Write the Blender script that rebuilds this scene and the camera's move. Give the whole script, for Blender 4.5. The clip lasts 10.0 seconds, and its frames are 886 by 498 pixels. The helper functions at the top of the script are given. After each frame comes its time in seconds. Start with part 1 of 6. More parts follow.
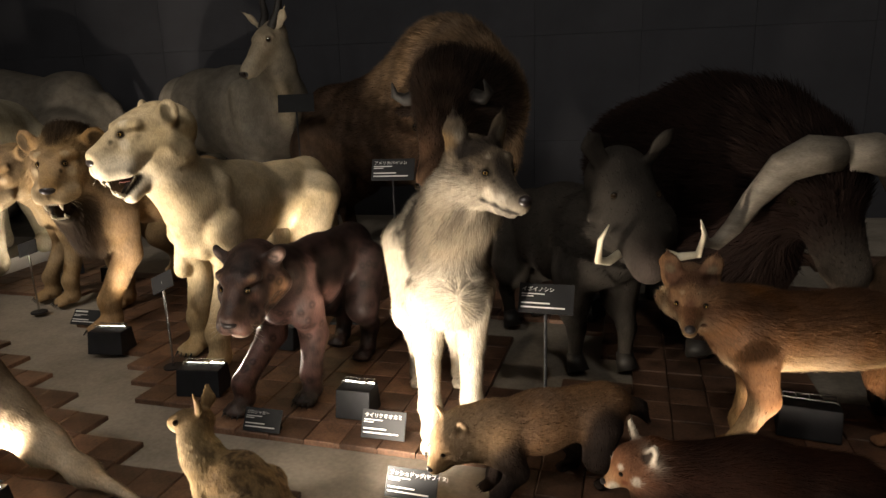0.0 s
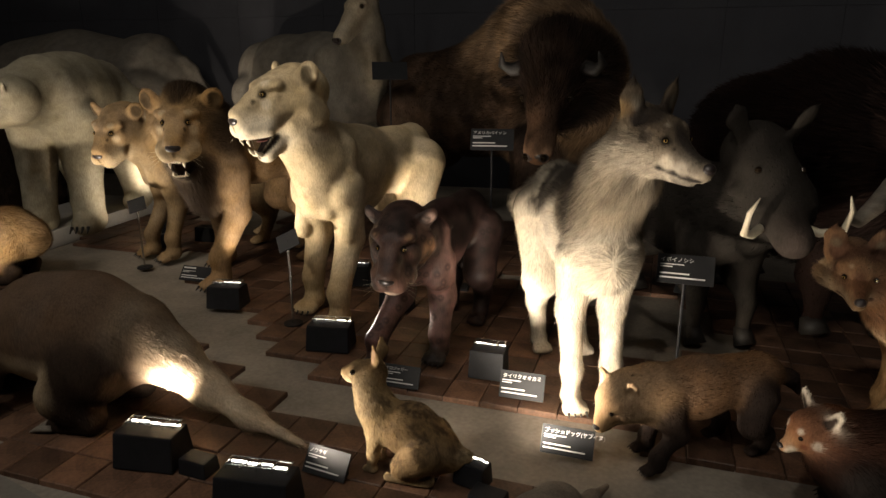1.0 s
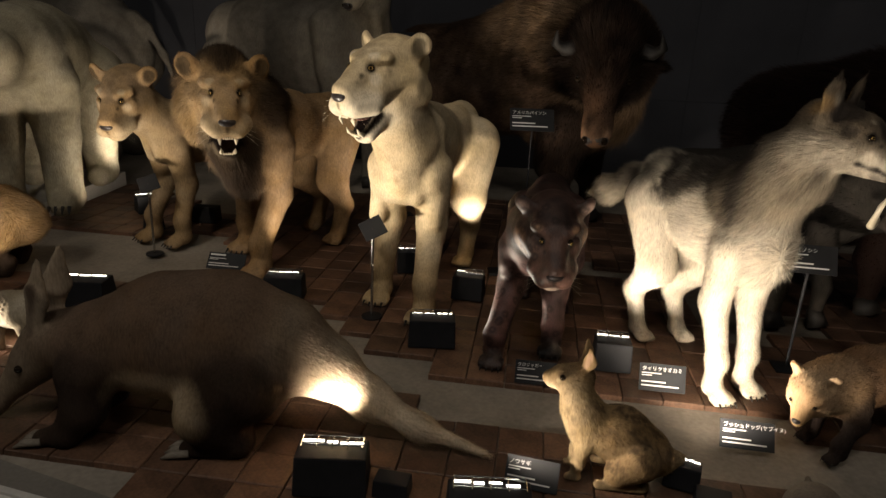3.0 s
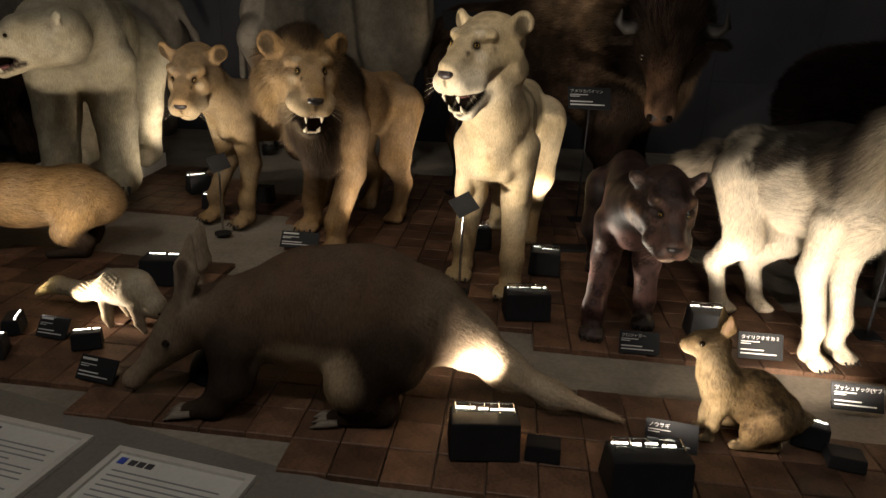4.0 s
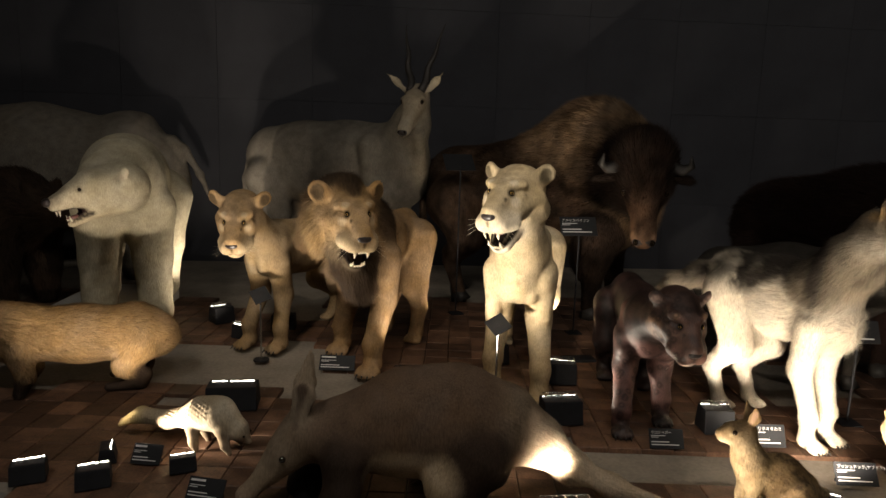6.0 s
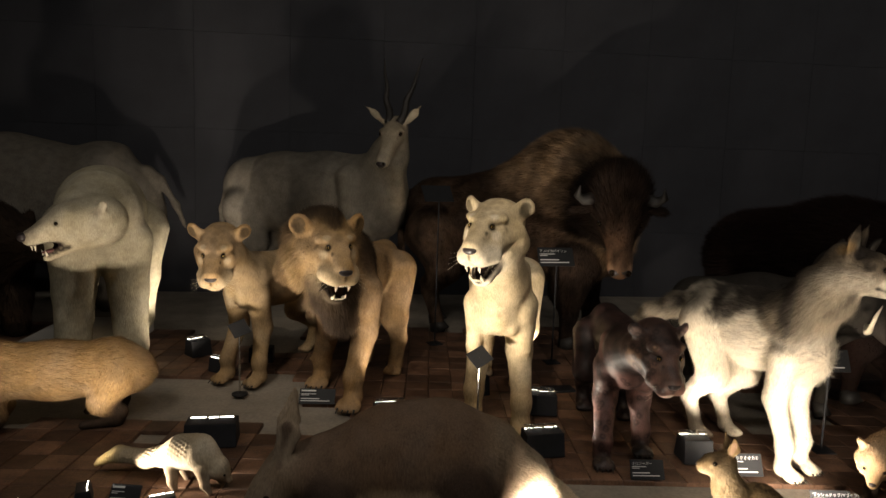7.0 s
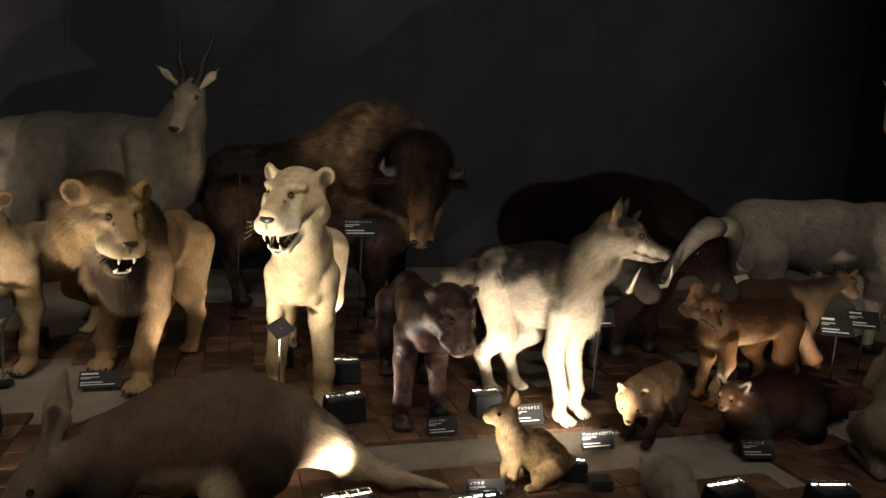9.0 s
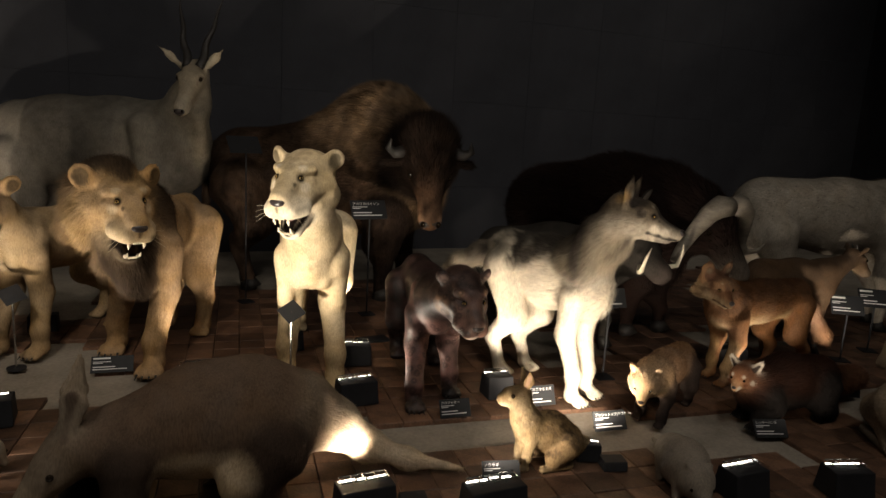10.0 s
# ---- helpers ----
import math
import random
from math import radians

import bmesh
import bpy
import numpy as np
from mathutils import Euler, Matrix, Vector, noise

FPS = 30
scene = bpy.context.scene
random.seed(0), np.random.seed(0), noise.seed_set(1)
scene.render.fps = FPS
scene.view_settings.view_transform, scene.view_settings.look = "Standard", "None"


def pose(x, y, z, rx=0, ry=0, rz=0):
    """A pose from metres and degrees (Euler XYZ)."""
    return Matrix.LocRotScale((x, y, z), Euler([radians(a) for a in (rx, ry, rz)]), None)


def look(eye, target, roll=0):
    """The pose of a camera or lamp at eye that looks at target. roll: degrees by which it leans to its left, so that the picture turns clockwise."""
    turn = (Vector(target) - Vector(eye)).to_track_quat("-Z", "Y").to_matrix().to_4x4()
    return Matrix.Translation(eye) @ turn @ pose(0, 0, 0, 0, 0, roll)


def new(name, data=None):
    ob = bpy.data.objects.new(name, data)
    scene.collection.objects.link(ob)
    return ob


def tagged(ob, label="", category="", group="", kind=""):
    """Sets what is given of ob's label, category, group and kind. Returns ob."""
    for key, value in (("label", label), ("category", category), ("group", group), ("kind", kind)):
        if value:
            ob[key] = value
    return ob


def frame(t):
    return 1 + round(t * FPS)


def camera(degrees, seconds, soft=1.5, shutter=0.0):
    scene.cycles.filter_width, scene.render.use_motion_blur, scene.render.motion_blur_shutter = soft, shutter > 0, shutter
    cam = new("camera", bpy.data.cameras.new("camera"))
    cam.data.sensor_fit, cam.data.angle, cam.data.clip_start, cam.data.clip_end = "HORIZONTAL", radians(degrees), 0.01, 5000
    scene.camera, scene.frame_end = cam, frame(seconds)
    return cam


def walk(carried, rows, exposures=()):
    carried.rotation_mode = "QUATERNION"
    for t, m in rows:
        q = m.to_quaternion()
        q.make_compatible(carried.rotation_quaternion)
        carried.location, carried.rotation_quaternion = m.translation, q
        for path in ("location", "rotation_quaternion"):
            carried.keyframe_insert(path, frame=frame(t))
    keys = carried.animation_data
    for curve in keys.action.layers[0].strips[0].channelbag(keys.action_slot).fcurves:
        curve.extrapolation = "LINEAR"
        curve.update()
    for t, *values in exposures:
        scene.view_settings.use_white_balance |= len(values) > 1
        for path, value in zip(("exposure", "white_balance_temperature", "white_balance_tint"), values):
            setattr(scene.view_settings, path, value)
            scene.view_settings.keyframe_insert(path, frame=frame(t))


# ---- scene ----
cam = camera(68.0, 10.0)
PATH = [
    (0, (0.444, 0.047, 1.213), (0.065, 1.952, 0.737), -1.8),
    (0.5, (0.305, 0.021, 1.199), (-0.16, 1.89, 0.662), -0.5),
    (1, (0.021, -0.101, 1.193), (-0.42, 1.772, 0.648), -0.2),
    (1.5, (-0.21, -0.095, 1.175), (-0.615, 1.783, 0.619), 0.3),
    (2, (-0.443, 0.02, 1.181), (-0.653, 1.92, 0.592), 0.5),
    (2.2, (-0.541, 0.031, 1.187), (-0.71, 1.935, 0.6), 0.8),
    (3.3, (-1.082, -0.14, 1.207), (-1.127, 1.758, 0.577), 2.9),
    (3.5, (-1.181, -0.164, 1.196), (-1.2, 1.739, 0.581), 2.4),
    (4, (-1.402, -0.157, 1.174), (-1.415, 1.727, 0.503), 2.9),
    (4.5, (-1.588, -0.222, 1.215), (-1.569, 1.681, 0.6), 3.7),
    (5, (-1.79, -0.391, 1.258), (-1.675, 1.525, 0.695), 2.9),
    (5.5, (-1.879, -0.502, 1.299), (-1.733, 1.439, 0.84), 2.4),
    (5.7, (-1.856, -0.521, 1.292), (-1.719, 1.435, 0.896), 2.0),
    (7, (-1.898, -0.557, 1.333), (-1.673, 1.415, 1.089), 1.9),
    (7.5, (-1.907, -0.571, 1.348), (-1.64, 1.4, 1.143), 2.7),
    (8, (-1.874, -0.589, 1.335), (-1.385, 1.343, 1.174), 3.2),
    (8.5, (-1.85, -0.594, 1.321), (-1.173, 1.275, 1.108), 3.4),
    (9, (-1.832, -0.59, 1.309), (-1.068, 1.235, 1.017), 3.7),
    (9.5, (-1.833, -0.582, 1.305), (-1.004, 1.206, 0.965), 3.9),
    (10, (-1.861, -0.557, 1.313), (-1.105, 1.261, 0.961), 3.2),
]
walk(cam, [(t, look(eye, target, roll)) for t, eye, target, roll in PATH],
     exposures=[(0, 0.92), (0.5, 0.7), (1, 0.45), (2, 0.15), (3.5, 0.15), (4.5, 0.32), (5.5, 0.5), (7.5, 0.55), (10, 0.55)])

# ---------------------------------------------------------------- light
world = bpy.data.worlds.new("hall")
scene.world = world
world.use_nodes = True
world.node_tree.nodes["Background"].inputs[0].default_value = (0.9, 0.95, 1.0, 1)
world.node_tree.nodes["Background"].inputs[1].default_value = 0.006
WARM = (1.0, 0.865, 0.7)


def spot(at, target, watts, cone=70, blend=0.6, radius=0.03, colour=WARM):
    data = bpy.data.lights.new("spot", "SPOT")
    data.energy, data.color, data.shadow_soft_size = watts, colour, radius
    data.spot_size, data.spot_blend = radians(cone), blend
    ob = new("spot", data)
    ob.matrix_world = look(at, target)
    return ob


# ---------------------------------------------------------------- materials
def material(name, rough=0.7, metal=0.0, spec=0.4):
    m = bpy.data.materials.new(name)
    m.use_nodes = True
    b = m.node_tree.nodes["Principled BSDF"]
    b.inputs["Roughness"].default_value, b.inputs["Metallic"].default_value = rough, metal
    b.inputs["Specular IOR Level"].default_value = spec
    return m, m.node_tree, b


def node(tree, kind, **values):
    n = tree.nodes.new(kind)
    for key, value in values.items():
        n.inputs[key].default_value = value
    return n


def mottled(name, dark, light, scale=8.0, fine=120.0, rough=0.8, bump=0.3, spec=0.3, metal=0.0, jitter=0.0, stretch=(1, 1, 1)):
    """Two scales of noise between two colours, with a fine relief; jitter varies object by object."""
    m, t, b = material(name, rough, metal, spec)
    co = node(t, "ShaderNodeTexCoord")
    mp = node(t, "ShaderNodeMapping", Scale=stretch)
    t.links.new(co.outputs["Object"], mp.inputs[0])
    big = node(t, "ShaderNodeTexNoise", Scale=scale, Detail=6.0, Roughness=0.6)
    small = node(t, "ShaderNodeTexNoise", Scale=fine, Detail=4.0)
    for n in (big, small):
        t.links.new(mp.outputs[0], n.inputs["Vector"])
    add = node(t, "ShaderNodeMath")
    add.operation = "MULTIPLY_ADD"
    t.links.new(small.outputs["Fac"], add.inputs[0])
    add.inputs[1].default_value = 0.5
    t.links.new(big.outputs["Fac"], add.inputs[2])
    ramp = node(t, "ShaderNodeValToRGB")
    ramp.color_ramp.elements[0].position, ramp.color_ramp.elements[1].position = 0.5, 1.0
    ramp.color_ramp.elements[0].color, ramp.color_ramp.elements[1].color = (*dark, 1), (*light, 1)
    t.links.new(add.outputs[0], ramp.inputs[0])
    out = ramp.outputs[0]
    if jitter:
        info = node(t, "ShaderNodeObjectInfo")
        isle = node(t, "ShaderNodeNewGeometry")
        both = node(t, "ShaderNodeMath")
        t.links.new(info.outputs["Random"], both.inputs[0])
        t.links.new(isle.outputs["Random Per Island"], both.inputs[1])
        frac = node(t, "ShaderNodeMath")
        frac.operation = "FRACT"
        t.links.new(both.outputs[0], frac.inputs[0])
        span = node(t, "ShaderNodeMapRange")
        span.inputs["To Min"].default_value, span.inputs["To Max"].default_value = 1 - jitter, 1 + jitter
        t.links.new(frac.outputs[0], span.inputs["Value"])
        hsv = node(t, "ShaderNodeHueSaturation")
        t.links.new(out, hsv.inputs["Color"])
        t.links.new(span.outputs[0], hsv.inputs["Value"])
        out = hsv.outputs[0]
    t.links.new(out, b.inputs["Base Color"])
    bp = node(t, "ShaderNodeBump", Strength=bump, Distance=0.004)
    t.links.new(add.outputs[0], bp.inputs["Height"])
    t.links.new(bp.outputs[0], b.inputs["Normal"])
    return m


def fur_material(name="fur", rough=0.85, gloss=0.08):
    m, t, b = material(name, rough, 0, gloss)
    att = node(t, "ShaderNodeVertexColor")
    att.layer_name = "coat"
    co = node(t, "ShaderNodeTexCoord")
    big = node(t, "ShaderNodeTexNoise", Scale=14.0, Detail=5.0)
    small = node(t, "ShaderNodeTexNoise", Scale=190.0, Detail=3.0)
    t.links.new(co.outputs["Object"], big.inputs["Vector"])
    strands = node(t, "ShaderNodeMapping", Scale=(1, 1, 0.22))
    t.links.new(co.outputs["Object"], strands.inputs[0])
    t.links.new(strands.outputs[0], small.inputs["Vector"])
    s = node(t, "ShaderNodeMath")
    t.links.new(big.outputs["Fac"], s.inputs[0])
    t.links.new(small.outputs["Fac"], s.inputs[1])
    span = node(t, "ShaderNodeMapRange")
    span.inputs["From Min"].default_value, span.inputs["From Max"].default_value = 0.75, 1.25
    span.inputs["To Min"].default_value, span.inputs["To Max"].default_value = 0.74, 1.2
    t.links.new(s.outputs[0], span.inputs["Value"])
    patch = node(t, "ShaderNodeTexNoise", Scale=5.0, Detail=4.0, Distortion=0.6)
    t.links.new(co.outputs["Object"], patch.inputs["Vector"])
    hue = node(t, "ShaderNodeMapRange")
    hue.inputs["From Min"].default_value, hue.inputs["From Max"].default_value = 0.3, 0.7
    hue.inputs["To Min"].default_value, hue.inputs["To Max"].default_value = 0.9, 1.12
    t.links.new(patch.outputs["Fac"], hue.inputs["Value"])
    hsv = node(t, "ShaderNodeHueSaturation")
    t.links.new(hue.outputs[0], hsv.inputs["Saturation"])
    t.links.new(att.outputs["Color"], hsv.inputs["Color"])
    t.links.new(span.outputs[0], hsv.inputs["Value"])
    t.links.new(hsv.outputs[0], b.inputs["Base Color"])
    bp = node(t, "ShaderNodeBump", Strength=0.35, Distance=0.004)
    t.links.new(small.outputs["Fac"], bp.inputs["Height"])
    t.links.new(bp.outputs[0], b.inputs["Normal"])
    return m


def plain(name, colour, rough, metal=0.0, spec=0.5):
    m, t, b = material(name, rough, metal, spec)
    b.inputs["Base Color"].default_value = (*colour, 1)
    return m


def glowing(name, colour, strength):
    m, t, b = material(name)
    b.inputs["Emission Color"].default_value, b.inputs["Emission Strength"].default_value = (*colour, 1), strength
    return m


FUR = fur_material()
SLEEK = fur_material("sleek fur", 0.5, 0.3)
EYE = plain("glass eye", (0.015, 0.01, 0.006), 0.06, spec=0.8)
AMBER = plain("amber glass eye", (0.3, 0.19, 0.055), 0.08, spec=0.8)
IVORY = mottled("ivory", (0.55, 0.47, 0.33), (0.75, 0.68, 0.52), 20, 200, 0.4, 0.1)
LEATHER = mottled("nose leather", (0.012, 0.01, 0.01), (0.04, 0.03, 0.028), 40, 400, 0.3, 0.3, 0.5)
PINK = mottled("mouth skin", (0.09, 0.035, 0.03), (0.22, 0.09, 0.075), 30, 300, 0.3, 0.2, 0.5)
HORN = mottled("horn", (0.01, 0.009, 0.008), (0.035, 0.03, 0.026), 12, 90, 0.5, 0.5, stretch=(1, 1, 3))
PALEHORN = mottled("pale horn", (0.12, 0.1, 0.075), (0.28, 0.24, 0.19), 12, 90, 0.55, 0.6, stretch=(1, 1, 3))
BLACK = mottled("black painted steel", (0.008, 0.008, 0.009), (0.016, 0.016, 0.018), 12, 260, 0.62, 0.06, 0.2)
CHROME = plain("bare steel", (0.6, 0.6, 0.58), 0.25, 1.0)
PLATE = mottled("black label plate", (0.01, 0.01, 0.011), (0.015, 0.015, 0.016), 10, 300, 0.55, 0.04, 0.2)
PRINT = plain("white print", (0.55, 0.54, 0.52), 0.6)
GLOW = glowing("lamp glow", (1.0, 0.93, 0.8), 8)
TILE = mottled("brown block tile", (0.035, 0.018, 0.011), (0.16, 0.085, 0.05), 9, 90, 0.55, 0.5, 0.35, jitter=0.45)
CEMENT = mottled("trowelled cement", (0.16, 0.135, 0.105), (0.3, 0.26, 0.21), 3, 60, 0.85, 0.4)
LEDGE = mottled("grey ledge paint", (0.13, 0.115, 0.095), (0.2, 0.18, 0.155), 2, 80, 0.7, 0.15)
WALLM = mottled("charcoal mesh panel", (0.025, 0.025, 0.029), (0.048, 0.048, 0.055), 1.3, 300, 0.75, 0.3)
DARKM = mottled("black paint", (0.01, 0.01, 0.011), (0.022, 0.022, 0.024), 2, 90, 0.8, 0.2)
CARPET = mottled("dark carpet", (0.018, 0.017, 0.017), (0.04, 0.038, 0.036), 3, 200, 0.95, 0.5)
WHITEP = mottled("white plinth paint", (0.42, 0.4, 0.36), (0.56, 0.53, 0.48), 4, 90, 0.7, 0.15)
PAPER = mottled("printed board", (0.5, 0.48, 0.44), (0.62, 0.6, 0.55), 3, 90, 0.5, 0.05)
BLUE = plain("blue print", (0.03, 0.06, 0.35), 0.5)
GREYINK = plain("grey print", (0.2, 0.2, 0.2), 0.5)
DARKINK = plain("dark print", (0.05, 0.05, 0.055), 0.5)


# ---------------------------------------------------------------- mesh helpers
def part(name, bm, mat, parent=None, label=""):
    me = bpy.data.meshes.new(name)
    bm.to_mesh(me)
    bm.free()
    me.materials.append(mat)
    ob = new(name, me)
    ob.parent = parent
    if label:
        ob["label"] = label
    return ob


def block(lo, hi, bevel=0.0, m=None, taper=None):
    """A box from corner to corner, with rounded edges; taper=(x, y) narrows its top."""
    bm = bmesh.new()
    bmesh.ops.create_cube(bm, size=1)
    lo, hi = Vector(lo), Vector(hi)
    for v in bm.verts:
        up = v.co.z > 0
        v.co = Vector([(lo[i] + hi[i]) / 2 + v.co[i] * (hi[i] - lo[i]) * (taper[i] if taper and up and i < 2 else 1) for i in range(3)])
    if bevel:
        bmesh.ops.bevel(bm, geom=bm.edges[:], offset=bevel, segments=2, affect="EDGES", profile=0.6)
    if m:
        bm.transform(m)
    return bm


def rod(a, b, r, r2=None, sides=10, bm=None):
    bm = bm or bmesh.new()
    a, b = Vector(a), Vector(b)
    turn = (b - a).to_track_quat("Z", "Y").to_matrix().to_4x4()
    bmesh.ops.create_cone(bm, cap_ends=True, segments=sides, radius1=r, radius2=r if r2 is None else r2, depth=(b - a).length,
                          matrix=Matrix.Translation((a + b) / 2) @ turn)
    return bm


def empty(name, m):
    ob = new(name)
    ob.empty_display_size = 0.05
    ob.matrix_world = m
    return ob


# ---------------------------------------------------------------- shaping of animal mounts
def unit(v):
    v = np.asarray(v, float)
    return v / (np.linalg.norm(v) + 1e-9)


class Form:
    """A sculpted body: tapered limbs melted into one skin, coloured limb by limb, with a coat of hair."""

    def __init__(self, x, y, yaw, h, z=0.0):
        self.m = pose(x, y, z, 0, 0, yaw)
        self.h, self.limbs, self.cuts, self.paints, self.extras = h, [], [], [], []
        self.frame, self.size = self.m, 1.0

    def base(self):
        self.frame, self.size = self.m, 1.0
        return self

    def head(self, c, yaw, pitch=0, roll=0, size=1.0):
        """Go on in a head's own frame: +x is ahead. c and yaw are the hall's."""
        self.frame = Matrix.Translation(c) @ Matrix.Rotation(radians(yaw), 4, "Z") @ Matrix.Rotation(radians(-pitch), 4, "Y") @ Matrix.Rotation(radians(roll), 4, "X")
        self.size = size
        return self

    def p(self, q):
        return np.array(self.frame @ (Vector(q) * self.size))

    def d(self, q):
        return np.array(self.frame.to_3x3() @ Vector(q))

    def tube(self, pts, radii, col, fur=0.02, flat=None, k=0.04, flow=None, cut=False, cols=None):
        """A chain of tapered round limbs. flat=(axis, factor) narrows its section along an axis; hair runs down the chain."""
        s = self.size
        axis = self.d(flat[0]) if flat else None
        f = flat[1] if flat else 1.0
        if len(pts) == 1:
            pts, radii = [pts[0], (pts[0][0] + 1e-4, pts[0][1], pts[0][2])], [radii[0]] * 2
        for i in range(len(pts) - 1):
            a, b = self.p(pts[i]), self.p(pts[i + 1])
            c = col if cols is None else cols[i]
            way = self.d(flow) if flow is not None else unit(b - a)
            (self.cuts if cut else self.limbs).append((a, b, radii[i] * s, radii[i + 1] * s, axis, f, k * s, c, fur * s, way))
        return self

    def pair(self, pts, *args, **kw):
        self.tube(pts, *args, **kw)
        return self.tube([(x, -y, z) for x, y, z in pts], *args, **kw)

    def paint(self, c, r, col, amount=1.0):
        self.paints.append((self.p(c), r * self.size, col, amount, self.p((c[0] - 0.06, 0, c[2] * 0.7))))

    def tint(self, c, r, col, amount=1.0):
        """Colour all skin within r of a place: coat markings, and shade put into the colour."""
        self.paints.append((self.p(c), r * self.size, col, amount, None))

    def ball(self, c, r, mat, squash=(1, 1, 1)):
        self.extras.append(("ball", self.frame.copy(), Vector(c) * self.size, r * self.size, mat, squash))

    def eyes(self, c, r, iris=None, sink=0.45):
        """Two glass eyes set into the skin where a ray from inside the skull comes out."""
        for s in (1, -1):
            self.extras.append(("eye", self.p((c[0], c[1] * s, c[2])), self.p((c[0] - 0.06, 0, c[2] * 0.7)), r * self.size, iris, sink))

    @staticmethod
    def emerge(verts, inner, through_):
        """The outermost skin point on the ray from an inner point through another."""
        d = unit(through_ - inner)
        q = verts - inner
        t = q @ d
        off = np.linalg.norm(q - t[:, None] * d, axis=1)
        near = (t > 0) & (t < 3 * np.linalg.norm(through_ - inner) + 0.1)
        close = near & (off < off[near].min() + 0.012) if near.any() else near
        return inner + d * t[close].max() if close.any() else through_

    def balls(self, c, r, mat, squash=(1, 1, 1)):
        self.ball(c, r, mat, squash)
        self.ball((c[0], -c[1], c[2]), r, mat, squash)

    def spike(self, pts, radii, mat, sides=10):
        """A tapering rod along points: teeth, tusks, horns, claws, whiskers."""
        self.extras.append(("spike", [self.p(q) for q in pts], [r * self.size for r in radii], mat, sides))

    def spikes(self, pts, radii, mat, sides=10):
        self.spike(pts, radii, mat, sides)
        self.spike([(x, -y, z) for x, y, z in pts], radii, mat, sides)

    @staticmethod
    def far(p, limb):
        a, b, ra, rb, axis, f = limb[:6]
        ab = (b - a).astype(np.float32)
        q = p - a.astype(np.float32)
        t = np.clip(q @ ab / (ab @ ab + 1e-9), 0, 1)
        v = q - t[..., None] * ab
        if axis is not None:
            ax = axis.astype(np.float32)
            v = v + (v @ ax)[..., None] * ax * (1 / f - 1)
        return np.sqrt((v * v).sum(-1)) - (ra + (rb - ra) * t)

    def skin(self):
        h = self.h
        ends = np.array([np.minimum(l[0], l[1]) - max(l[2], l[3]) * max(1, l[5]) for l in self.limbs])
        tops = np.array([np.maximum(l[0], l[1]) + max(l[2], l[3]) * max(1, l[5]) for l in self.limbs])
        lo = ends.min(0) - 4 * h
        n = np.ceil((tops.max(0) + 4 * h - lo) / h).astype(int) + 1
        field = np.ones(n, np.float32)
        for cut, group in ((False, self.limbs), (True, self.cuts)):
            for l in group:
                k = l[6]
                grow = max(l[2], l[3]) * max(1, l[5]) + k + 3 * h
                i0 = np.maximum(((np.minimum(l[0], l[1]) - grow - lo) / h).astype(int), 0)
                i1 = np.minimum(((np.maximum(l[0], l[1]) + grow - lo) / h).astype(int) + 1, n)
                ax = [lo[j] + h * np.arange(i0[j], i1[j]) for j in range(3)]
                g = np.stack(np.meshgrid(*ax, indexing="ij"), -1).astype(np.float32)
                d = self.far(g, l)
                s = tuple(slice(i0[j], i1[j]) for j in range(3))
                o = field[s]
                if cut:
                    field[s] = np.maximum(o, -d)
                else:
                    e = np.maximum(k - np.abs(o - d), 0) / k
                    field[s] = np.minimum(o, d) - e * e * k * 0.25
        inside = field < 0
        cell = np.zeros(n - 1, np.uint8)
        steps = [(i, j, k) for i in (0, 1) for j in (0, 1) for k in (0, 1)]
        for i, j, k in steps:
            cell += inside[i:n[0] - 1 + i, j:n[1] - 1 + j, k:n[2] - 1 + k]
        live = np.argwhere((cell > 0) & (cell < 8))
        index = -np.ones(n - 1, np.int64)
        index[tuple(live.T)] = np.arange(len(live))
        value = {s: field[live[:, 0] + s[0], live[:, 1] + s[1], live[:, 2] + s[2]] for s in steps}
        total, count = np.zeros((len(live), 3)), np.zeros(len(live))
        for s in steps:
            for axis in range(3):
                if s[axis] == 0:
                    e = tuple(1 if j == axis else s[j] for j in range(3))
                    a, b = value[s], value[e]
                    hit = (a < 0) != (b < 0)
                    t = np.where(hit, a / np.where(a == b, 1, a - b), 0)
                    q = np.array(s, float)[None] + np.eye(3)[axis][None] * t[:, None]
                    total += q * hit[:, None]
                    count += hit
        verts = lo + h * (live + total / count[:, None])
        quads = []
        for axis in range(3):
            u, w = (axis + 1) % 3, (axis + 2) % 3
            sa = [slice(None)] * 3
            sb = [slice(None)] * 3
            sa[axis], sb[axis] = slice(0, -1), slice(1, None)
            A, B = inside[tuple(sa)], inside[tuple(sb)]
            at = np.argwhere(A != B)
            at = at[(at[:, u] > 0) & (at[:, w] > 0) & (at[:, u] < n[u] - 1) & (at[:, w] < n[w] - 1)]
            out = A[tuple(at.T)]
            eu, ew = np.eye(3, dtype=int)[u], np.eye(3, dtype=int)[w]
            ring = [index[tuple((at - o).T)] for o in (eu + ew, ew, 0 * eu, eu)]
            q = np.stack(ring, 1)
            q[~out] = q[~out][:, ::-1]
            quads.append(q)
        return verts, np.concatenate(quads)

